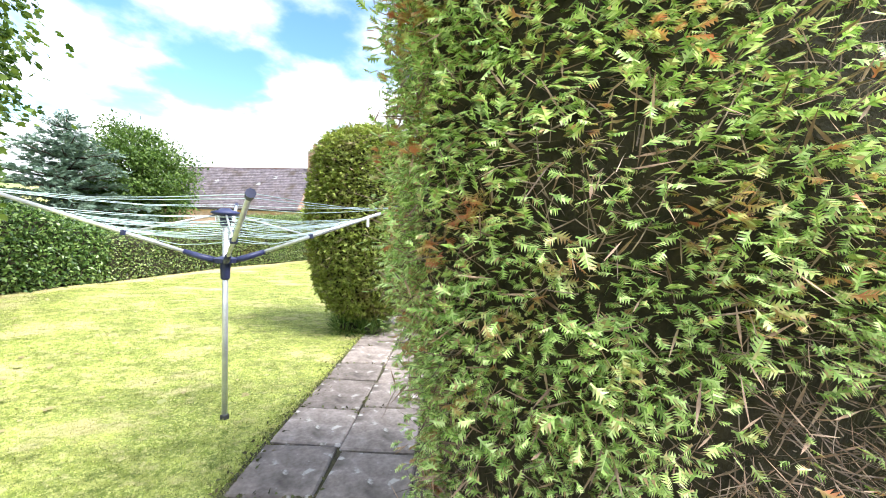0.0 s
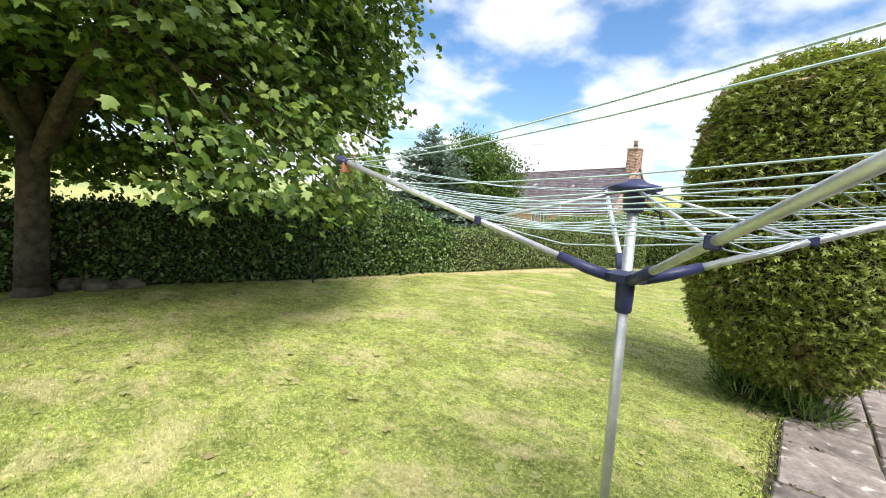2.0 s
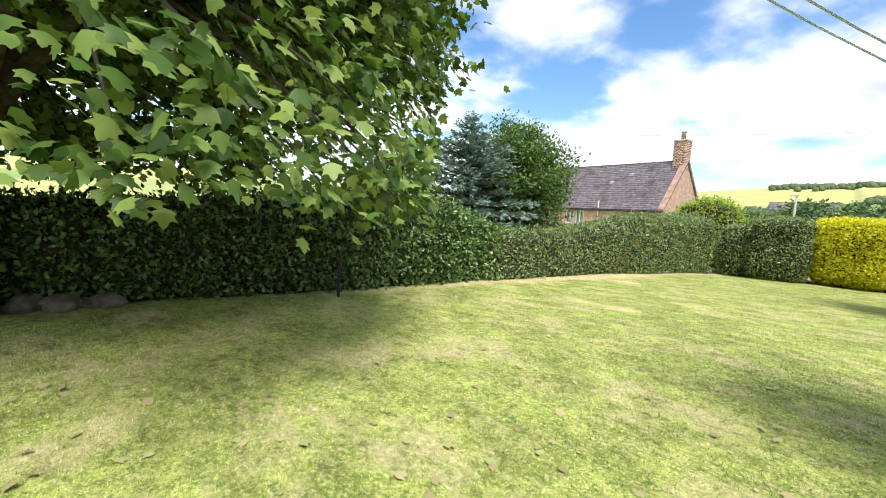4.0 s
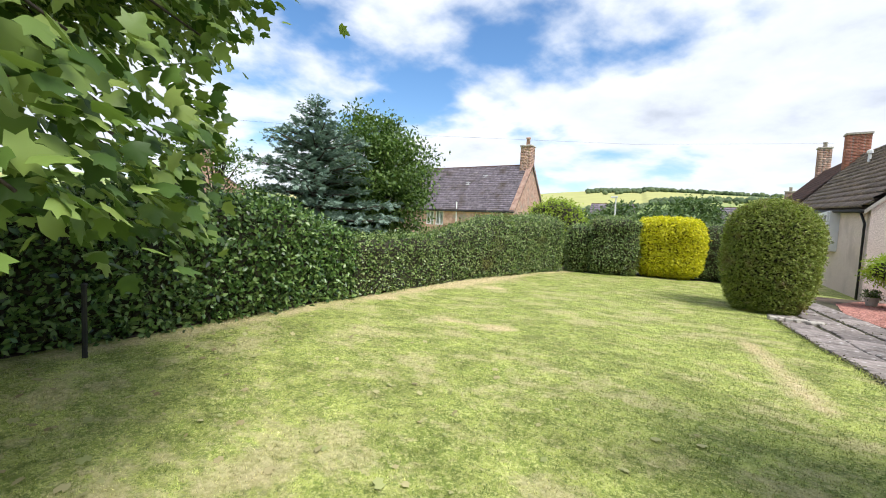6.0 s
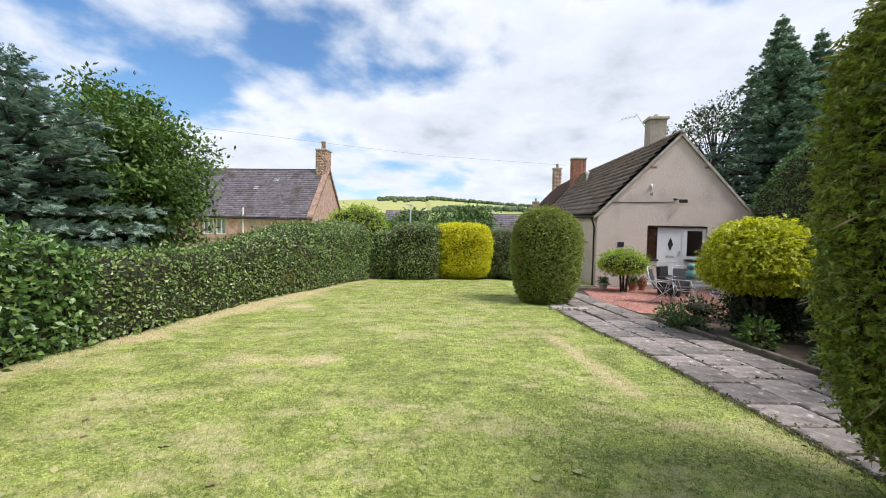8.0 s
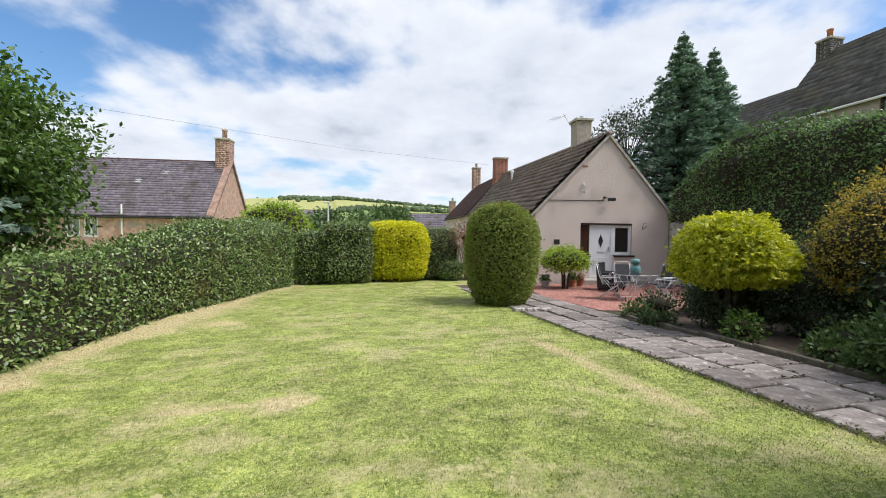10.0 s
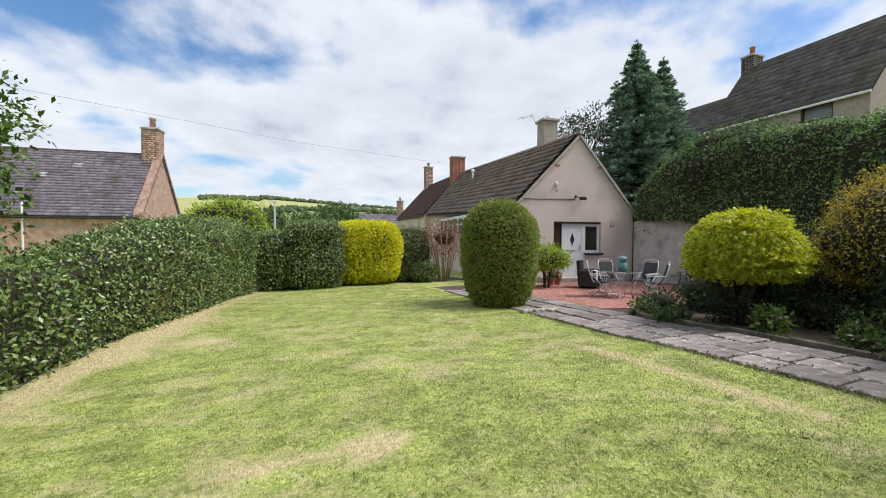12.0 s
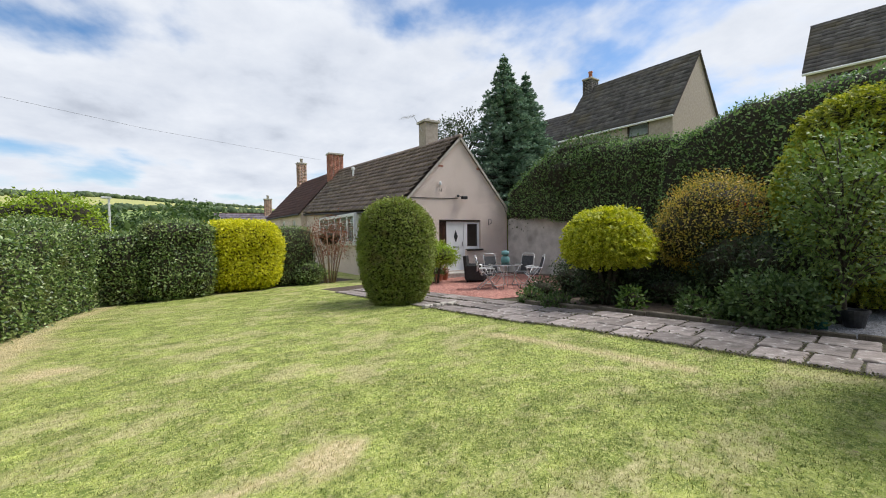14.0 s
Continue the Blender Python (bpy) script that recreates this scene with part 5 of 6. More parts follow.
    part("lamp_head", box((2.90, -0.26, 2.80), (3.18, -0.12, 2.93), 0.02), BLACK_PAINT, lamp)
    part("sensor", lathe([(0.05, 0), (0.06, 0.05), (0.03, 0.09)], 10, centre=(2.80, -0.06, 2.90)), BLACK_PAINT, lamp)
    part("cable", tube([(0.05, -0.015, 2.80), (1.4, -0.015, 2.81), (2.82, -0.015, 2.84)], 0.012, 5), BLACK_PAINT, cot)
    part("alarm_bell", lathe([(0.015, 0), (0.045, 0.02), (0.05, 0.12), (0.03, 0.17)], 10, centre=(1.93, -0.055, 3.34)), WHITE, cot, smooth=True)
    part("aerial_lead", tube([(1.93, -0.02, 3.34), (1.90, -0.03, 3.15), (1.98, -0.03, 3.10), (2.0, -0.02, 3.22)], 0.01, 5), BLACK_PAINT, cot)
    part("hanging_bracket", tube([(4.46, 0, 1.70), (4.46, -0.04, 1.95), (4.46, -0.22, 1.93), (4.46, -0.26, 1.80), (4.46, -0.04, 1.72)], 0.012, 6), BLACK_PAINT, cot)
    part("wall_plaque", box((0.78, -0.02, 1.06), (1.02, -0.002, 1.26), 0.006), BLACK_PAINT, cot)
    # chimneys
    ch = new("chimney"); ch.parent = cot
    part("shaft", box((2.55, 2.2, 4.6), (3.25, 2.85, 6.60), 0.02), RENDER_GREY, ch)
    part("cap", box((2.47, 2.12, 6.60), (3.33, 2.93, 6.72), 0.02), STONE, ch)
    part("chimney_pot", lathe([(0.10, 0), (0.09, 0.16), (0.07, 0.16)], 10, centre=(2.90, 2.52, 6.72)), LEAD, ch)
    part("flashing", prism_roof((2.30, 2.05, 4.85), (2.30, 3.0, 4.85), (2.62, 2.05, 5.20), (2.62, 3.0, 5.20), 0.03), LEAD, ch)
    aerial = tube([(2.54, 2.5, 6.2), (2.05, 2.5, 6.95)], 0.012, 5)
    tube([(2.1, 2.5, 6.85), (1.35, 2.3, 6.62)], 0.009, 5, aerial)
    for k in range(6):
        s = k / 5
        c = Vector((2.05, 2.48, 6.83)).lerp(Vector((1.40, 2.31, 6.63)), s)
        tube([c + Vector((0.05, -0.16, 0.05)), c - Vector((0.05, -0.16, 0.05))], 0.006, 4, aerial)
    part("aerial", aerial, LEAD, ch)
    brick_stack(cot, "chimney", 1.55, 12.75, 5.0, 6.78, 0.95, 0.62, BRICK, label="red brick chimney")
    part("roof_vent", lathe([(0.06, 0), (0.06, 0.38), (0.11, 0.38), (0.11, 0.50), (0.05, 0.54)], 10, centre=(1.35, 8.7, 4.85)), WHITE, cot)
    part("parting_strip", tube([(-0.54, 12.72, 2.92), (1.92, 12.72, 5.84)], 0.10, 6), STONE, cot)


def prism_roof(e0, e1, r0, r1, thick):
    bm = bmesh.new()
    lo = [bm.verts.new(p) for p in (e0, e1, r1, r0)]
    hi = [bm.verts.new((p[0], p[1], p[2] + thick)) for p in (e0, e1, r1, r0)]
    bm.faces.new(lo[::-1]); bm.faces.new(hi)
    for i in range(4):
        bm.faces.new((lo[i], lo[(i + 1) % 4], hi[(i + 1) % 4], hi[i]))
    return bm


def _rim(x0, x1, z0, z1, t, y0, d):
    bm = bmesh.new()
    for a in ((x0, x0 + t, z0, z1), (x1 - t, x1, z0, z1), (x0 + t, x1 - t, z1 - t, z1), (x0 + t, x1 - t, z0, z0 + min(t, 0.03))):
        box((a[0], y0, a[2]), (a[1], y0 + d, a[3]), 0.003, bm)
    return bm


def _diamond(x, z, w, h, y0, y1):
    return prism([(x, z - h), (x + w, z), (x, z + h), (x - w, z)], y0, y1, "y")


def simple_house(name, place, turn, label, length, depth, eave, ridge, wall_mat, roof_mat, base=-3.0, rows=10, windows=(), chimneys=(), frame=WHITE, overhang=0.15, near="-y", hip=0.0, group=""):
    """A house whose ridge runs along local x from -length to 0; local -y is the front. Tiled front slope, gables, windows, chimneys."""
    ob = thing(name, place, label, "house", group, turn=turn)
    h = depth / 2
    bm = bmesh.new()
    # front wall in strips round its windows
    xs = sorted(windows, key=lambda w: w[0])
    x = -length
    for x0, x1, z0, z1 in xs:
        box((x, -h, base), (x0, -h + 0.3, eave), 0, bm)
        box((x0, -h, base), (x1, -h + 0.3, z0), 0, bm)
        box((x0, -h, z1), (x1, -h + 0.3, eave), 0, bm)
        x = x1
    box((x, -h, base), (0, -h + 0.3, eave), 0, bm)
    part("front_wall", bm, wall_mat, ob)
    part("back_wall", box((-length, h - 0.3, base), (0, h, eave)), wall_mat, ob)
    for a, b in ((-0.3, 0.002), (-length - 0.002, -length + 0.3)):
        part("gable_wall", prism([(-h + 0.002, base), (h - 0.002, base), (h - 0.002, eave), (0, ridge), (-h + 0.002, eave)], a, b, "x"), wall_mat, ob)
    dz = (ridge - eave) / h * overhang
    e0, e1 = (0.12, -h - overhang, eave - dz), (-length - 0.12, -h - overhang, eave - dz)
    r0, r1 = (0.12, 0, ridge), (-length - 0.12 + hip, 0, ridge)
    part("roof_deck", prism_roof(e0, e1, r0, r1, 0.06), BROWN_FRAME, ob)
    part("roof_slope", prism_roof((0.12, h + overhang, eave - dz), (-length - 0.12, h + overhang, eave - dz), r0, r1, 0.08), roof_mat, ob)
    up = lambda p: (p[0], p[1], p[2] + 0.065)
    roof_course(ob, up(e0), up(e1), up(r0), up(r1), rows, max(8, int(length / 0.45)), roof_mat, keep=0, thick=0.024)
    part("ridge", tube([up(r0), up(r1)], 0.08, 6), ROOF_RED if roof_mat is SLATE else roof_mat, ob)
    part("gutter", tube([(0.1, -h - overhang - 0.04, eave - dz), (-length - 0.1, -h - overhang - 0.04, eave - dz)], 0.06, 6), WHITE if wall_mat is RENDER_GREY else BLACK_PAINT, ob)
    for x0, x1, z0, z1 in windows:
        # pale panel added behind the glass in place of the reflected sky
        part("curtain", box((x0 + 0.05, -h + 0.22, z0 + 0.05), (x1 - 0.05, -h + 0.24, z1 - 0.05)), CLOTH_WHITE, ob)
        w = windows_frame(ob, "window", x0, x1, z0, z1, -h + 0.06, ((x0 + x1) / 2,) if frame is WHITE else (), frame, thick=0.09)
    for cx, z1, wx, wy, mat, pots in chimneys:
        brick_stack(ob, "chimney", cx, 0, ridge - 0.6, z1, wx, wy, mat, 0.12 if mat is not BRICK else 0.075, True, pots)
    return ob


build_cottage()

# houses round about
simple_house("terraced_house", (7.05, 32.78, 0.0), -96.9, "dark red tiled house joined to the cottage's end", 8.5, 5.2, 2.95, 5.75, HARLING, ROOF_RED, -2.5, 12,
             ((-6.9, -6.2, 1.5, 2.5), (-4.4, -3.7, 1.5, 2.5), (-1.9, -1.2, 1.5, 2.5)), ((-7.9, 7.45, 0.5, 0.7, SANDSTONE, ((0, 0, 0.35, 0.12, STONE),)),))
simple_house("stone_house", (-11.05, 35.8, 0.0), -10.0, "old pink sandstone cottage with a blue-grey slate roof", 15.0, 5.7, 2.35, 5.9, SANDSTONE, SLATE, -4.5, 24,
             ((-7.95, -7.15, 1.0, 2.18), (-7.0, -6.2, 1.0, 2.18)), ((-0.42, 7.35, 0.85, 0.85, SANDSTONE, ((0, 0, 0.62, 0.16, SANDSTONE),)),))
simple_house("upper_house", (20.6, 14.75, 0.0), -97.0, "grey-brown rendered house with a mossy dark roof above the garden wall", 7.4, 6.4, 7.75, 11.75, RENDER_GREY, DARK_SLATE, 2.0, 14,
             ((-2.60, -1.30, 6.85, 7.62),), ((-7.15, 12.35, 0.7, 0.9, DARK_SLATE, ((0, 0, 0.55, 0.14, TERRACOTTA),)),), BROWN_FRAME, group="houses above the wall")
simple_house("upper_house", (21.2, 22.0, 0.0), -94.0, "lower end of the rendered house above the garden wall", 7.0, 6.0, 7.4, 10.2, RENDER_GREY, DARK_SLATE, 2.0, 12, (), (), BROWN_FRAME, group="houses above the wall")
simple_house("upper_house", (20.1, 2.0, 0.0), -90.0, "rendered house with a brown tiled roof above the tall shrubs", 7.7, 6.2, 8.15, 11.1, RENDER_GREY, DARK_SLATE, 2.0, 13,
             ((-7.0, -5.7, 6.9, 7.85),), (), BROWN_FRAME, group="houses above the wall")
simple_house("distant_house", (-3.4, 66.0, -1.5), -6.0, "distant low house with a grey slate roof", 5.6, 5.0, 3.6, 6.2, RENDER_GREY, SLATE, -6.0, 8, (), (), group="distant houses")
simple_house("distant_house", (10.6, 54.0, -2.0), -20.0, "distant stone house with a slate roof and chimney", 6.0, 5.0, 3.9, 6.0, SANDSTONE, SLATE, -6.0, 8, ((-3.2, -2.4, 2.2, 3.4),), ((-0.5, 7.6, 0.8, 0.8, SANDSTONE, ((0, 0, 0.4, 0.13, STONE),)),), group="distant houses")
simple_house("distant_house", (-31.5, 23.5, -0.5), -30.0, "distant house behind the tall hedge", 9.0, 6.0, 3.0, 5.2, SANDSTONE, SLATE, -5.0, 8, (), ((-0.5, 6.6, 0.9, 0.9, SANDSTONE, ()),), group="distant houses")


def stone_house_details():
    ob = bpy.data.objects["stone_house"]
    for x0, t in ((-5.2, 0.55), (-3.9, 0.72), (-9.4, 0.6)):
        y0 = -3.0 + t * 3.0
        z0 = 2.17 + t * 3.73 + 0.12
        part("skylight", prism_roof((x0, y0, z0), (x0 + 0.42, y0, z0), (x0, y0 + 0.22, z0 + 0.27), (x0 + 0.42, y0 + 0.22, z0 + 0.27), 0.03), LEAD, ob)
    part("downpipe", tube([(-4.9, -2.95, 2.9), (-4.9, -2.93, 2.2), (-4.9, -2.9, -1.0)], 0.05, 7), WHITE, ob)
    for sgn in (-1, 1):
        part("coping", prism_roof((-0.28, sgn * 3.02, 2.22), (0.12, sgn * 3.02, 2.22), (-0.28, 0, 6.0), (0.12, 0, 6.0), 0.14), SANDSTONE, ob)


stone_house_details()


def leaf_litter():
    n = 900
    x, y = rng.uniform(-9.2, -1.5, n), rng.uniform(0.5, 9.0, n)
    ok = rng.random(n) < np.clip(1.25 - np.hypot(x + 9.0, y - 3.5) / 6.5, 0.06, 1)
    x, y = x[ok], y[ok]
    n = len(x)
    P = np.stack([x, y, land(x, y) + 0.018], -1)
    v, f = scatter(MAPLE_SIMPLE, P, unit(rng.normal(size=(n, 3)) * (1, 1, 0.12)), unit(np.array((0, 0, 1.0)) + rng.normal(0, 0.25, (n, 3))), rng.uniform(0.03, 0.085, n))
    tagged(new("leaf_litter", mesh_from("leaf_litter", v, f, [LITTER])), "pale fallen leaves scattered on the lawn under the maple", "fallen leaves", kind="stuff")


LITTER = leaf_material("dry fallen leaf", [(0.22, 0.17, 0.08), (0.45, 0.40, 0.20), (0.30, 0.34, 0.12)], 0.7, 0.1)
leaf_litter()


# ---- garden wall and ivy ----
def wall_run():
    bm = bmesh.new()
    line = [(8.12, 19.18), (7.75, 14.0), (7.25, 8.0), (6.95, 1.0)]
    tops = [1.95, 3.2, 3.4, 3.4]
    lo, hi = [], []
    for (x, y), t in zip(line, tops):
        lo.append((bm.verts.new((x, y, -1.0)), bm.verts.new((x + 0.35, y, -1.0))))
        hi.append((bm.verts.new((x, y, t)), bm.verts.new((x + 0.35, y, t))))
    for i in range(len(line) - 1):
        for q in ((lo[i][0], lo[i + 1][0], hi[i + 1][0], hi[i][0]), (lo[i][1], hi[i][1], hi[i + 1][1], lo[i + 1][1]), (hi[i][0], hi[i + 1][0], hi[i + 1][1], hi[i][1])):
            bm.faces.new(q)
    for i in (0, -1):
        bm.faces.new((lo[i][0], lo[i][1], hi[i][1], hi[i][0]))
    me = bpy.data.meshes.new("garden_wall")
    bmesh.ops.recalc_face_normals(bm, faces=bm.faces)
    bm.to_mesh(me); bm.free()
    me.materials.append(CONCRETE)
    tagged(new("garden_wall", me), "stained grey rendered garden wall overhung with ivy", "wall", kind="structure")


wall_run()
hedge("ivy", [(8.05, 19.0), (7.75, 17.0), (7.55, 15.3), (7.35, 13.2), (7.2, 11.0)], [3.5, 4.35, 4.5, 4.38, 4.3], 1.3, "dense dark ivy hanging over the garden wall", IVY, 38000, 0.085,
      jitter=0.08, rough=0.22, group="ivy on the wall", foot=[1.95, 1.75, 1.55, 0.6, -0.3])
hedge("ivy", [(6.6, 12.1), (6.3, 10.5), (6.2, 9.0), (6.1, 7.0), (6.1, 4.5)], [3.95, 4.55, 4.85, 4.9, 4.9], 1.5, "thick dark ivy bank on the garden wall", IVY, 38000, 0.09,
      jitter=0.07, rough=0.20, group="ivy on the wall", seed=4)
bush("wall_shrub", (9.0, 15.6, land_at(9.6, 15.6)), "loose olive-green shrub above the ivy wall", "shrub", [(0, 0.6), (1.0, 0.95), (1.9, 1.0), (2.6, 0.75), (3.0, 0.25)], 1.7, 2.3, OVAL, SHRUB, 14000, 0.12,
     lay=0.4, jitter=0.18, rough=0.25, seed=3)
bush("wall_shrub", (9.3, 18.2, land_at(9.3, 18.2)), "dark shrub between the cottage and the spruce", "shrub", [(0, 0.6), (0.8, 0.95), (1.3, 1.0), (1.8, 0.75), (2.1, 0.25)], 1.2, 1.6, OVAL, DARK_SHRUB, 9000, 0.11,
     lay=0.4, jitter=0.15, rough=0.2, seed=6)

# ---- the bed beside the path ----
bush("golden_cypress", (1.68, 11.55, land_at(1.68, 11.55)), "rounded yellow-green thread-leaved cypress on short dark stems", "shrub",
     [(1.00, 0.45), (1.02, 0.90), (1.16, 1.04), (1.42, 1.0), (1.70, 0.84), (1.89, 0.54), (1.97, 0.12)], 0.77, 0.81, FINE_SPRAY, GOLD_GREEN, 34000, 0.10, lay=0.35, jitter=0.07, droop=0.35, tier=0.3, rough=0.13, trunk=(0.95, 0.05, 7), seed=2)
bush("bronze_shrub", (3.75, 10.0, land_at(3.75, 10.0)), "bronze and orange-tipped shrub with a few red flowers", "shrub",
     [(0.7, 0.5), (1.0, 0.85), (1.5, 1.0), (2.0, 0.9), (2.4, 0.6), (2.65, 0.2)], 1.32, 1.2, OVAL, ORANGE, 34000, 0.055, lay=0.4, jitter=0.13, rough=0.20, trunk=(1.1, 0.045, 6), seed=7)
flowers = thing("flower_cluster", (3.2, 9.4, land_at(3.2, 9.4) + 2.0), "few small red flowers among the bronze leaves", "flowers")
_n = 90
_P = rng.normal(0, 1, (_n, 3)) * (0.10, 0.10, 0.07) + np.array([(-0.15, 0.05, 0.0), (0.1, -0.15, -0.12), (0.2, 0.2, 0.06)])[rng.integers(0, 3, _n)]
child("petals", mesh_from("petals", *scatter(OVAL, _P, unit(rng.normal(size=(_n, 3))), unit(rng.normal(size=(_n, 3))), 0.06), [RED_FLOWER]), flowers)
bush("golden_conifer", (3.75, 7.75, land_at(3.75, 7.75)), "tall clipped golden-green conifer with a rounded top behind the airy tree", "shrub",
     [(0.25, 0.75), (0.8, 0.98), (1.6, 1.03), (2.4, 1.0), (3.0, 0.9), (3.5, 0.72), (3.85, 0.42), (3.98, 0.1)], 0.95, 1.15, FINE_SPRAY, GOLD_CONIFER, 26000, 0.11, power=2.4, lay=0.45, jitter=0.06, droop=0.1, tier=0.45, rough=0.10, trunk=(0.6, 0.08, 3), seed=11)
broad_tree("small_tree", 1.62, 7.85, "slender airy young tree with small green leaves on thin twigs", 3.1, 0.85, 0.45, FEATHER, 120, 44, 0.085, OVAL, 0.035, 0.36, 31, fill=0.25)
bush("low_shrub", (0.94, 8.62, land_at(0.94, 8.62)), "low spreading broad-leaved evergreen shrub by the kerb", "shrub", [(0.06, 0.5), (0.2, 0.9), (0.4, 1.0), (0.62, 0.75), (0.75, 0.2)], 0.44, 0.64, OVAL, SHRUB, 4200, 0.085,
     lay=0.35, jitter=0.10, rough=0.10, inner=0.14, trunk=(0.3, 0.02, 5), seed=1)
for _x, _y, _r, _h, _n, _s in ((2.5, 8.9, 0.7, 1.3, 4200, 1), (4.6, 11.8, 1.1, 1.7, 7000, 2), (3.4, 12.9, 0.8, 0.95, 4200, 3), (5.6, 13.4, 0.9, 1.1, 4200, 4), (2.75, 10.5, 0.55, 0.55, 2000, 6), (2.95, 9.35, 0.85, 1.55, 5200, 7), (1.95, 11.75, 0.55, 0.85, 3200, 8)):
    bush("dark_shrub", (_x, _y, land_at(_x, _y)), "dark evergreen shrub in the shaded bed", "shrub", [(0.05 * _h, 0.5), (0.25 * _h, 0.95), (0.55 * _h, 1.0), (0.85 * _h, 0.7), (_h, 0.2)], _r, _r, OVAL, DARK_SHRUB, int(_n * 1.6), 0.075,
         lay=0.4, jitter=0.14, rough=0.15, seed=_s, group="shrubs in the bed")
for _x, _y, _r, _h, _l, _s in ((1.02, 10.75, 0.22, 0.45, BROADLEAF, 1), (1.25, 9.75, 0.30, 0.28, SHRUB, 2), (0.95, 12.35, 0.38, 0.25, SHRUB, 3), (1.9, 9.9, 0.35, 0.40, SHRUB, 4), (1.2, 13.2, 0.30, 0.30, SHRUB, 5), (1.9, 13.3, 0.4, 0.5, DARK_SHRUB, 6), (0.9, 9.2, 0.2, 0.2, SHRUB, 7)):
    bush("bedding_plant", (_x, _y, land_at(_x, _y)), "small leafy plant in the bed's soil", "plant", [(0.0, 0.4), (0.4 * _h, 1.0), (0.8 * _h, 0.8), (_h, 0.2)], _r, _r, OVAL, _l, 420, 0.085, lay=0.2, jitter=0.06, rough=0.05, inner=0.10, seed=_s,
         group="small plants in the bed", rings=8, sides=12)
bush("patio_shrub", (2.8, 18.35, land_at(2.8, 18.35)), "small light-green round-headed shrub on a bare stem by the door", "shrub", [(0.72, 0.45), (0.85, 0.9), (1.05, 1.0), (1.28, 0.75), (1.42, 0.2)], 0.82, 0.7, OVAL, LIME, 5200, 0.075,
     lay=0.35, jitter=0.09, rough=0.12, trunk=(0.95, 0.035, 3), seed=5)
bush("red_shrub", (0.75, 22.3, land_at(0.75, 22.3)), "sparse dark red-leaved shrub on many bare stems", "shrub", [(1.05, 0.45), (1.4, 0.75), (1.8, 1.0), (2.1, 0.9), (2.35, 0.45)], 0.85, 0.6, OVAL, REDLEAF, 2600, 0.075,
     lay=0.35, jitter=0.26, rough=0.14, inner=0.42, trunk=(1.95, 0.024, 11, 0.72), twig_share=0.2, seed=8)
bush("low_shrub", (-0.05, 22.4, land_at(-0.05, 22.4)), "low dark glossy shrub at the hedge foot", "shrub", [(0.02, 0.6), (0.3, 1.0), (0.6, 0.9), (0.85, 0.3)], 0.55, 0.5, OVAL, PRIVET, 2600, 0.075, lay=0.4, jitter=0.06, rough=0.1, seed=9)


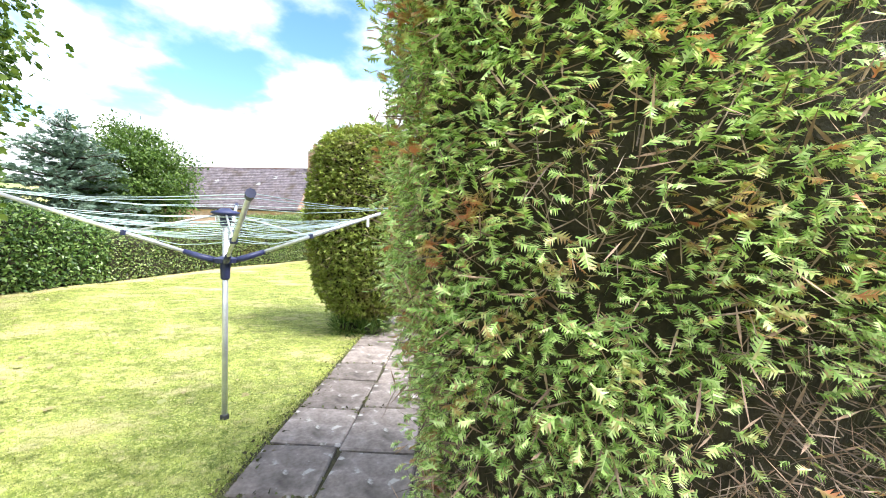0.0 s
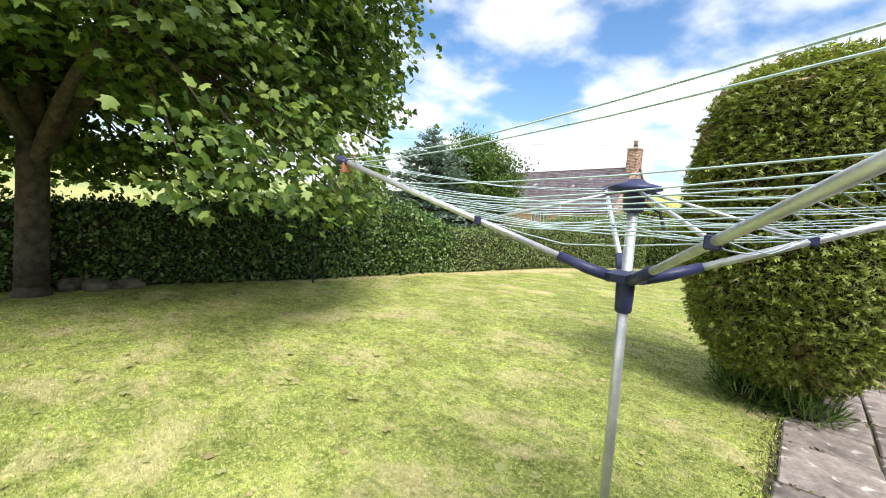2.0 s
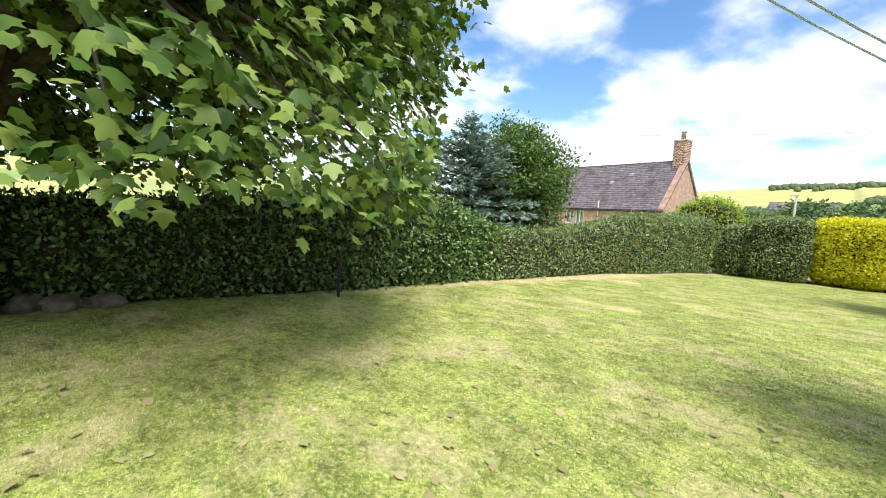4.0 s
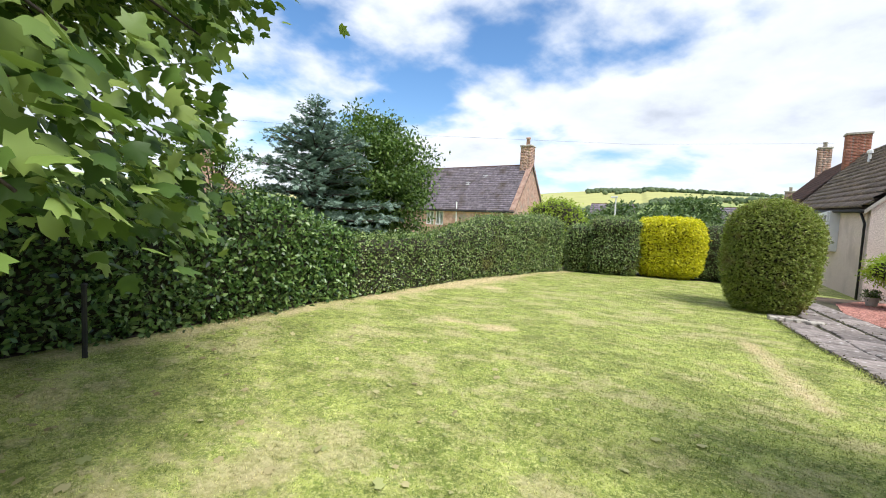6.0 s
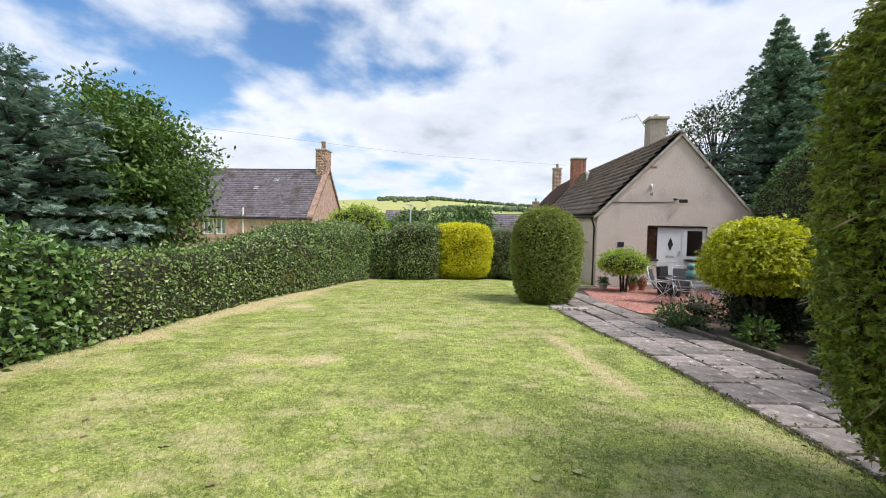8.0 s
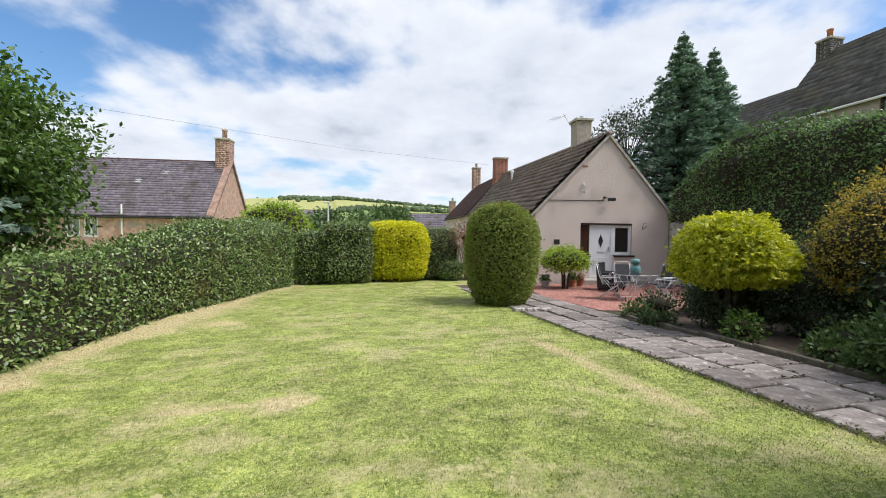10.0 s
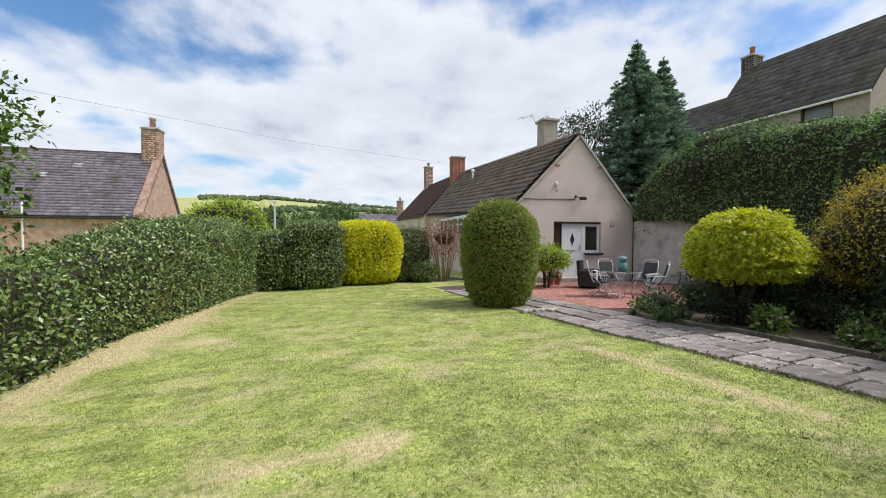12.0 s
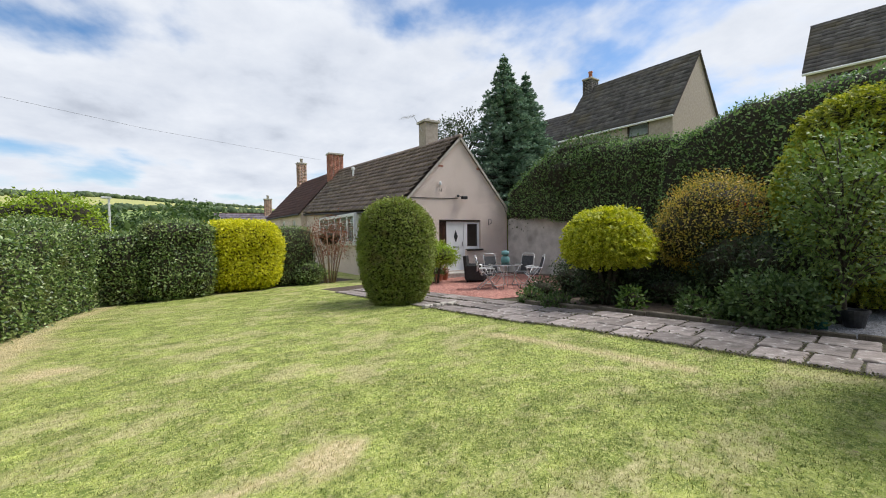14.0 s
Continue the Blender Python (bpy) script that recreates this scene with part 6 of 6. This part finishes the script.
# ---- rotary clothes dryer ----
def build_dryer():
    x, y = -1.78, 3.32
    z0 = land_at(x, y)
    ob = thing("rotary_dryer", (x, y, z0), "open rotary clothes dryer with aluminium arms, navy fittings and pale lines", "clothes dryer")
    hub, top = 1.15 - z0, 1.53 - z0
    part("pole", tube([(0, 0, -0.1), (0, 0, top)], 0.0225, 14), ALUMINIUM, ob, smooth=True)
    part("sleeve", lathe([(0.026, -0.16), (0.036, -0.15), (0.040, -0.02), (0.030, 0.0)], 14, centre=(0, 0, hub)), NAVY, ob, smooth=True)
    part("hub", lathe([(0.03, -0.025), (0.085, -0.02), (0.09, 0.015), (0.04, 0.03)], 12, centre=(0, 0, hub)), NAVY, ob)
    part("top_cap", lathe([(0.03, -0.10), (0.042, -0.09), (0.045, -0.02), (0.11, 0.0), (0.105, 0.015), (0.05, 0.03), (0.03, 0.045)], 18, centre=(0, 0, top)), NAVY, ob, smooth=True)
    part("crank_handle", tube([(0.04, 0, top - 0.06), (0.10, 0.03, top - 0.09), (0.12, 0.03, top - 0.16)], 0.008, 6), BLACK_PAINT, ob)
    tips, starts = [], []
    for bearing, reach, rise in ((28, 1.47, 1.645), (114, 1.50, 1.64), (200, 1.50, 1.64), (302, 1.58, 1.615)):
        a = radians(bearing)
        d = Vector((math.cos(a), math.sin(a), 0))
        s, e = d * 0.10 + Vector((0, 0, hub)), d * reach + Vector((0, 0, rise - z0))
        arm = part("arm", tube([s + (e - s) * 0.08, e], 0.0155, 10), ALUMINIUM, ob, smooth=True)
        part("socket", tube([d * 0.06 + Vector((0, 0, hub - 0.005)), s + (e - s) * 0.05, s + (e - s) * 0.14], [0.026, 0.026, 0.021], 10), NAVY, arm, smooth=True)
        part("end_cap", tube([s + (e - s) * 0.975, e + (e - s).normalized() * 0.02], [0.022, 0.026], 8), NAVY, arm)
        m = s + (e - s) * 0.42
        part("strut", tube([d * 0.06 + Vector((0, 0, top - 0.01)), m], 0.008, 6), ALUMINIUM, ob, smooth=True)
        part("strut_clip", box(tuple(m - Vector((0.02, 0.02, 0.02))), tuple(m + Vector((0.02, 0.02, 0.02))), 0.004), NAVY, arm)
        tips.append(e); starts.append(s)
    for loop, f in enumerate((0.985, 0.945, 0.74, 0.70, 0.66, 0.62, 0.58, 0.54, 0.50, 0.46, 0.42, 0.38)):
        for k in range(4):
            a = starts[k] + (tips[k] - starts[k]) * f + Vector((0, 0, 0.015))
            b = starts[(k + 1) % 4] + (tips[(k + 1) % 4] - starts[(k + 1) % 4]) * (f - 0.012) + Vector((0, 0, 0.015))
            mid = (a + b) / 2 - Vector((0, 0, 0.018 + 0.012 * ((loop * 7 + k * 3) % 4)))
            part("line", tube([a, a.lerp(mid, 0.5) - Vector((0, 0, 0.006)), mid, mid.lerp(b, 0.5) - Vector((0, 0, 0.006)), b], 0.0022, 4), CORD, ob)
    peg = starts[2] + (tips[2] - starts[2]) * 0.985
    part("peg", box(tuple(peg + Vector((-0.012, -0.02, -0.06))), tuple(peg + Vector((0.012, 0.02, 0.012))), 0.003), TERRACOTTA, ob, "faded red clothes peg")
    part("peg", box(tuple(starts[0] + (tips[0] - starts[0]) * 0.80 + Vector((-0.008, -0.03, -0.09))), tuple(starts[0] + (tips[0] - starts[0]) * 0.80 + Vector((0.008, 0.03, 0.01))), 0.003), CLOTH_WHITE, ob, "pale clothes peg")
    part("ground_socket", lathe([(0.035, -0.05), (0.035, 0.03), (0.024, 0.035)], 12, centre=(0, 0, 0)), BLACK_PLASTIC, ob)


build_dryer()


# ---- patio furniture ----
def garden_chair(x, y, turn):
    z = land_at(x, y) + 0.03
    ob = thing("garden_chair", (x, y, z), "pale steel folding garden chair with a dark mesh seat", "chair", "chairs round the patio table", turn=turn)
    for s in (-0.25, 0.25):
        part("leg", tube([(s, 0.27, 0.0), (s, -0.02, 0.40), (s, -0.22, 0.62)], 0.012, 7), STEEL, ob, smooth=True)
        part("leg", tube([(s * 0.92, -0.30, 0.0), (s * 0.92, 0.22, 0.44)], 0.012, 7), STEEL, ob, smooth=True)
        part("back_post", tube([(s * 0.92, -0.18, 0.42), (s * 0.92, -0.30, 0.72), (s * 0.85, -0.36, 0.98)], 0.012, 7), STEEL, ob, smooth=True)
        part("armrest", box((s - 0.025, -0.28, 0.61), (s + 0.025, 0.20, 0.635), 0.008), STEEL, ob)
        part("arm_support", tube([(s, 0.16, 0.61), (s, 0.12, 0.42)], 0.010, 6), STEEL, ob)
    part("top_rail", tube([(-0.2125, -0.36, 0.98), (-0.17, -0.365, 1.01), (0.17, -0.365, 1.01), (0.2125, -0.36, 0.98)], 0.012, 7), STEEL, ob, smooth=True)
    for yy, zz in ((0.27, 0.012), (-0.30, 0.012)):
        part("floor_bar", tube([(-0.25, yy, zz), (0.25, yy, zz)], 0.010, 6), STEEL, ob)
    part("seat", box((-0.225, -0.20, 0.405), (0.225, 0.24, 0.43), 0.008), MESH_CLOTH, ob)
    part("backrest", prism([(-0.20, 0.44), (-0.19, 0.45), (-0.325, 0.93), (-0.345, 0.93)], -0.21, 0.21, "x"), MESH_CLOTH, ob)
    return ob


def patio_table(x, y):
    z = land_at(x, y) + 0.03
    ob = thing("patio_table", (x, y, z), "round glass-topped patio table on pale steel legs", "table")
    part("glass_top", lathe([(0.50, 0.725), (0.515, 0.728), (0.515, 0.736), (0.50, 0.739)], 32), GLASS, ob)
    ring = [(0.505 * math.cos(a), 0.505 * math.sin(a), 0.715) for a in np.linspace(0, 2 * math.pi, 33)]
    part("rim", tube(ring, 0.013, 6), STEEL, ob, smooth=True)
    for k in range(4):
        a = math.pi / 2 * k + 0.5
        c, s = math.cos(a), math.sin(a)
        part("leg", tube([(0.46 * c, 0.46 * s, 0.71), (0.24 * c, 0.24 * s, 0.40), (0.42 * c, 0.42 * s, 0.0)], 0.013, 7), STEEL, ob, smooth=True)
    part("lower_ring", tube([(0.24 * math.cos(a), 0.24 * math.sin(a), 0.40) for a in np.linspace(0, 2 * math.pi, 17)], 0.009, 6), STEEL, ob)


def rattan_chair(x, y, turn):
    ob = thing("rattan_armchair", (x, y, land_at(x, y) + 0.03), "black woven rattan armchair with a white cloth on one arm", "armchair", turn=turn)
    part("seat", box((-0.29, -0.28, 0.10), (0.29, 0.32, 0.40), 0.03), RATTAN, ob)
    for s in (-1, 1):
        part("side", box((s * 0.36 - 0.06, -0.34, 0.05), (s * 0.36 + 0.06, 0.34, 0.62), 0.03), RATTAN, ob)
        for yy in (-0.28, 0.28):
            part("leg", box((s * 0.36 - 0.025, yy - 0.025, 0.0), (s * 0.36 + 0.025, yy + 0.025, 0.06)), BLACK_PLASTIC, ob)
    part("backrest", prism([(-0.38, 0.08), (-0.28, 0.08), (-0.33, 0.92), (-0.45, 0.92)], -0.30, 0.30, "x"), RATTAN, ob)


def pot(name, x, y, r, h, mat, label, category="flower pot", plant=None, group=""):
    ob = thing(name, (x, y, land_at(x, y) + 0.03), label, category, group)
    part("pot_body", lathe([(r * 0.68, 0), (r * 0.95, h * 0.82), (r * 1.06, h * 0.83), (r * 1.06, h), (r * 0.92, h), (r * 0.88, h * 0.86), (0.01, h * 0.85)], 18), mat, ob, smooth=False)
    if plant:
        V, F = shell([(h * 0.85, 0.5), (h + 0.5 * plant[1], 1.0), (h + plant[1], 0.3)], r * plant[0], r * plant[0], rings=8, sides=12)
        v, f, i = join(leafy(V, F, OVAL, 380, 0.07, 0.3, 0.05, 0, 0.08))
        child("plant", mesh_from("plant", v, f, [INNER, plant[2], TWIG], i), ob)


patio_table(3.0, 15.35)
garden_chair(2.52, 15.68, 228)
garden_chair(3.45, 16.15, 160)
garden_chair(3.50, 14.72, 40)
garden_chair(4.05, 15.45, 95)
rattan_chair(4.05, 17.5, 215)
cloth = thing("white_cloth", (3.72, 17.05, land_at(3.72, 17.05) + 0.36), "white cloth hung over the armchair's arm", "cloth", turn=35)
_bm = bmesh.new()
prism([(-0.09, 0.0), (-0.085, 0.29), (0.0, 0.31), (0.085, 0.29), (0.09, 0.06), (0.075, 0.06), (0.07, 0.275), (0.0, 0.295), (-0.07, 0.275), (-0.075, 0.0)], -0.14, 0.14, "x", _bm)
part("cloth_fold", _bm, CLOTH_WHITE, cloth)
lant = thing("gas_lantern", (3.25, 15.55, land_at(3.0, 15.35) + 0.77), "teal enamel lantern standing on the patio table", "lantern")
part("lantern_body", lathe([(0.12, 0), (0.135, 0.03), (0.135, 0.17), (0.075, 0.22), (0.065, 0.24), (0.12, 0.25), (0.12, 0.37), (0.06, 0.39)], 16), TEAL, lant, smooth=True)
part("lantern_handle", tube([(0.07, 0, 0.33), (0.05, 0, 0.40), (-0.05, 0, 0.40), (-0.07, 0, 0.33)], 0.006, 6), TEAL, lant)
pot("flower_pot", 3.35, 18.75, 0.15, 0.26, TERRACOTTA, "terracotta pot with a small plant by the doorstep", plant=(1.1, 0.22, SHRUB), group="pots by the door")
pot("flower_pot", 3.75, 18.85, 0.13, 0.22, TERRACOTTA, "terracotta pot with a small plant by the doorstep", plant=(1.1, 0.2, REDLEAF), group="pots by the door")
pot("flower_pot", 2.35, 18.9, 0.16, 0.24, STONE, "grey stone pot by the cottage corner", plant=(1.0, 0.15, SHRUB), group="pots by the door")
pot("flower_pot", 1.55, 7.75, 0.17, 0.26, BLACK_PLASTIC, "black plastic plant pot on the slate chippings", group="pots on the chippings")
pot("flower_pot", 1.78, 7.95, 0.15, 0.25, BLACK_PLASTIC, "black plastic plant pot on the slate chippings", group="pots on the chippings")
pot("flower_pot", 2.05, 8.15, 0.12, 0.24, TERRACOTTA, "small terracotta pot on the slate chippings", group="pots on the chippings")
tr = thing("watering_trough", (1.25, 8.2, land_at(1.25, 8.2) + 0.02), "dark green plastic tub on the slate chippings", "tub", turn=12)
part("tub_body", prism([(-0.19, 0), (0.19, 0), (0.23, 0.24), (0.20, 0.24), (0.17, 0.03), (-0.17, 0.03), (-0.20, 0.24), (-0.23, 0.24)], -0.15, 0.15, "y"), GREEN_PLASTIC, tr)
part("tub_end", box((-0.18, -0.165, 0.0), (0.18, -0.150, 0.23)), GREEN_PLASTIC, tr)
part("tub_end", box((-0.18, 0.150, 0.0), (0.18, 0.165, 0.23)), GREEN_PLASTIC, tr)
jug = thing("white_jug", (1.53, 8.3, land_at(1.53, 8.3) + 0.02), "white plastic jug beside the green tub", "jug")
part("jug_body", lathe([(0.08, 0), (0.09, 0.05), (0.085, 0.22), (0.05, 0.30), (0.06, 0.34)], 14), CLOTH_WHITE, jug, smooth=True)
part("jug_handle", tube([(0.085, 0, 0.24), (0.15, 0, 0.20), (0.085, 0, 0.08)], 0.012, 6), CLOTH_WHITE, jug)

post = thing("fence_post", (-9.0, 6.23, land_at(-9.0, 6.23)), "thin dark metal post at the hedge foot", "post")
part("post_shaft", tube([(0, 0, -0.2), (0.01, 0, 0.78)], 0.026, 8), BLACK_PAINT, post)
part("post_cap", lathe([(0.03, 0), (0.032, 0.02), (0.01, 0.035)], 8, centre=(0.01, 0, 0.775)), BLACK_PAINT, post)

def slat_fence(x0, y0, x1, y1, height):
    """Upright dark boards with gaps on two rails between posts."""
    length, turn = math.hypot(x1 - x0, y1 - y0), math.degrees(math.atan2(y1 - y0, x1 - x0))
    z = land_at((x0 + x1) / 2, (y0 + y1) / 2)
    ob = thing("slatted_fence", (x0, y0, z), "dark stained slatted wooden fence beside the maple", "fence", turn=turn)
    for k in range(int(length / 1.75) + 1):
        part("post", box((k * 1.75 - 0.045, 0.03, -0.2), (k * 1.75 + 0.045, 0.12, height + 0.04), 0.008), BROWN_FRAME, ob)
    for h in (0.35, height - 0.22):
        part("rail", box((-0.05, 0.0, h), (length, 0.03, h + 0.08), 0.005), BROWN_FRAME, ob)
    for k in range(int(length / 0.13)):
        tilt = 0.006 * math.sin(k * 2.3)
        part("slat", box((k * 0.13 - 0.045, -0.024, 0.06), (k * 0.13 + 0.045, -0.002, height + tilt), 0.004), BROWN_FRAME, ob)


slat_fence(-10.75, 1.15, -11.0, -3.0, 1.62)


def field_stone(x, y, r, squash, turn):
    ob = thing("field_stone", (x, y, land_at(x, y)), "rough grey stone lying at the hedge foot under the maple", "stone", "stones under the maple", turn=turn)
    bm = bmesh.new()
    bmesh.ops.create_icosphere(bm, subdivisions=3, radius=r)
    V = np.array([tuple(v.co) for v in bm.verts])
    V = V * (1 + 0.16 * lumps(V, 5 / r * 0.35, turn) + 0.06 * lumps(V, 12 / r * 0.35, turn + 2))[:, None] * (1.25, 0.85, squash) + (0, 0, r * squash * 0.45)
    for v, p in zip(bm.verts, V):
        v.co = p
    part("stone_body", bm, KERB, ob)


for _x, _y, _r, _q, _t in ((-9.92, 2.75, 0.22, 0.6, 15), (-9.88, 3.2, 0.17, 0.7, 70), (-10.02, 2.45, 0.19, 0.75, 130), (-9.98, 3.0, 0.14, 0.6, 200)):
    field_stone(_x, _y, _r, _q, _t)

street = thing("street_lamp", (-4.9, 36.9, land_at(-4.9, 36.9)), "thin grey street lamp post beyond the hedge", "street lamp")
part("lamp_post", tube([(0, 0, -0.2), (0, 0, 3.62 - land_at(-4.9, 36.9))], [0.08, 0.05], 8), STEEL, street)
part("lamp_head", box((-0.35, -0.09, 3.60 - land_at(-4.9, 36.9)), (0.12, 0.09, 3.72 - land_at(-4.9, 36.9)), 0.02), STEEL, street)

wire = tagged(new("overhead_wire"), "thin dark overhead wire strung across the sky", "wire")
part("wire_span", tube([(6.0, 33.2, 6.5), (-4.0, 29.6, 6.15), (-15.0, 25.6, 6.3), (-26.0, 21.6, 6.9), (-40.0, 16.5, 8.2)], 0.005, 5), BLACK_PAINT, wire)


# ---- woods on the far ridge and hedgerows ----
def far_woods():
    n = 5200
    a = rng.uniform(-1.2, 1.4, n)
    band = rng.random(n)
    r = np.where(band < 0.55, rng.normal(880, 40, n) + 60 * np.sin(a * 5), np.where(band < 0.8, rng.normal(520, 12, n) + 90 * np.sin(a * 7), rng.normal(300, 18, n) + 60 * np.sin(a * 9)))
    keep = (np.sin(a * 8.0 + 0.6) > -0.2) | (band > 0.55)
    a, r = a[keep], r[keep]
    x, y = -3 + r * np.sin(a), 10 + r * np.cos(a)
    n = len(x)
    s = rng.uniform(3.5, 7.5, n)
    bm = bmesh.new()
    bmesh.ops.create_icosphere(bm, subdivisions=1, radius=1)
    tv = np.array([tuple(v.co) for v in bm.verts]); tf = np.array([[v.index for v in f.verts] for f in bm.faces]); bm.free()
    P = np.stack([x, y, land(x, y) + s * 0.35], -1)
    fwd = unit(rng.normal(size=(n, 3)))
    v, f = scatter((tv * (1, 1, 0.85), tf), P, fwd, unit(rng.normal(size=(n, 3))), s * 0.75)
    tagged(new("far_woods", mesh_from("far_woods", v, f, [FAR_WOOD])), "dark woods and hedgerows on the far hills", "woods", kind="stuff")


far_woods()

# ---- paving, piece by piece ----
build_path()
build_kerb()
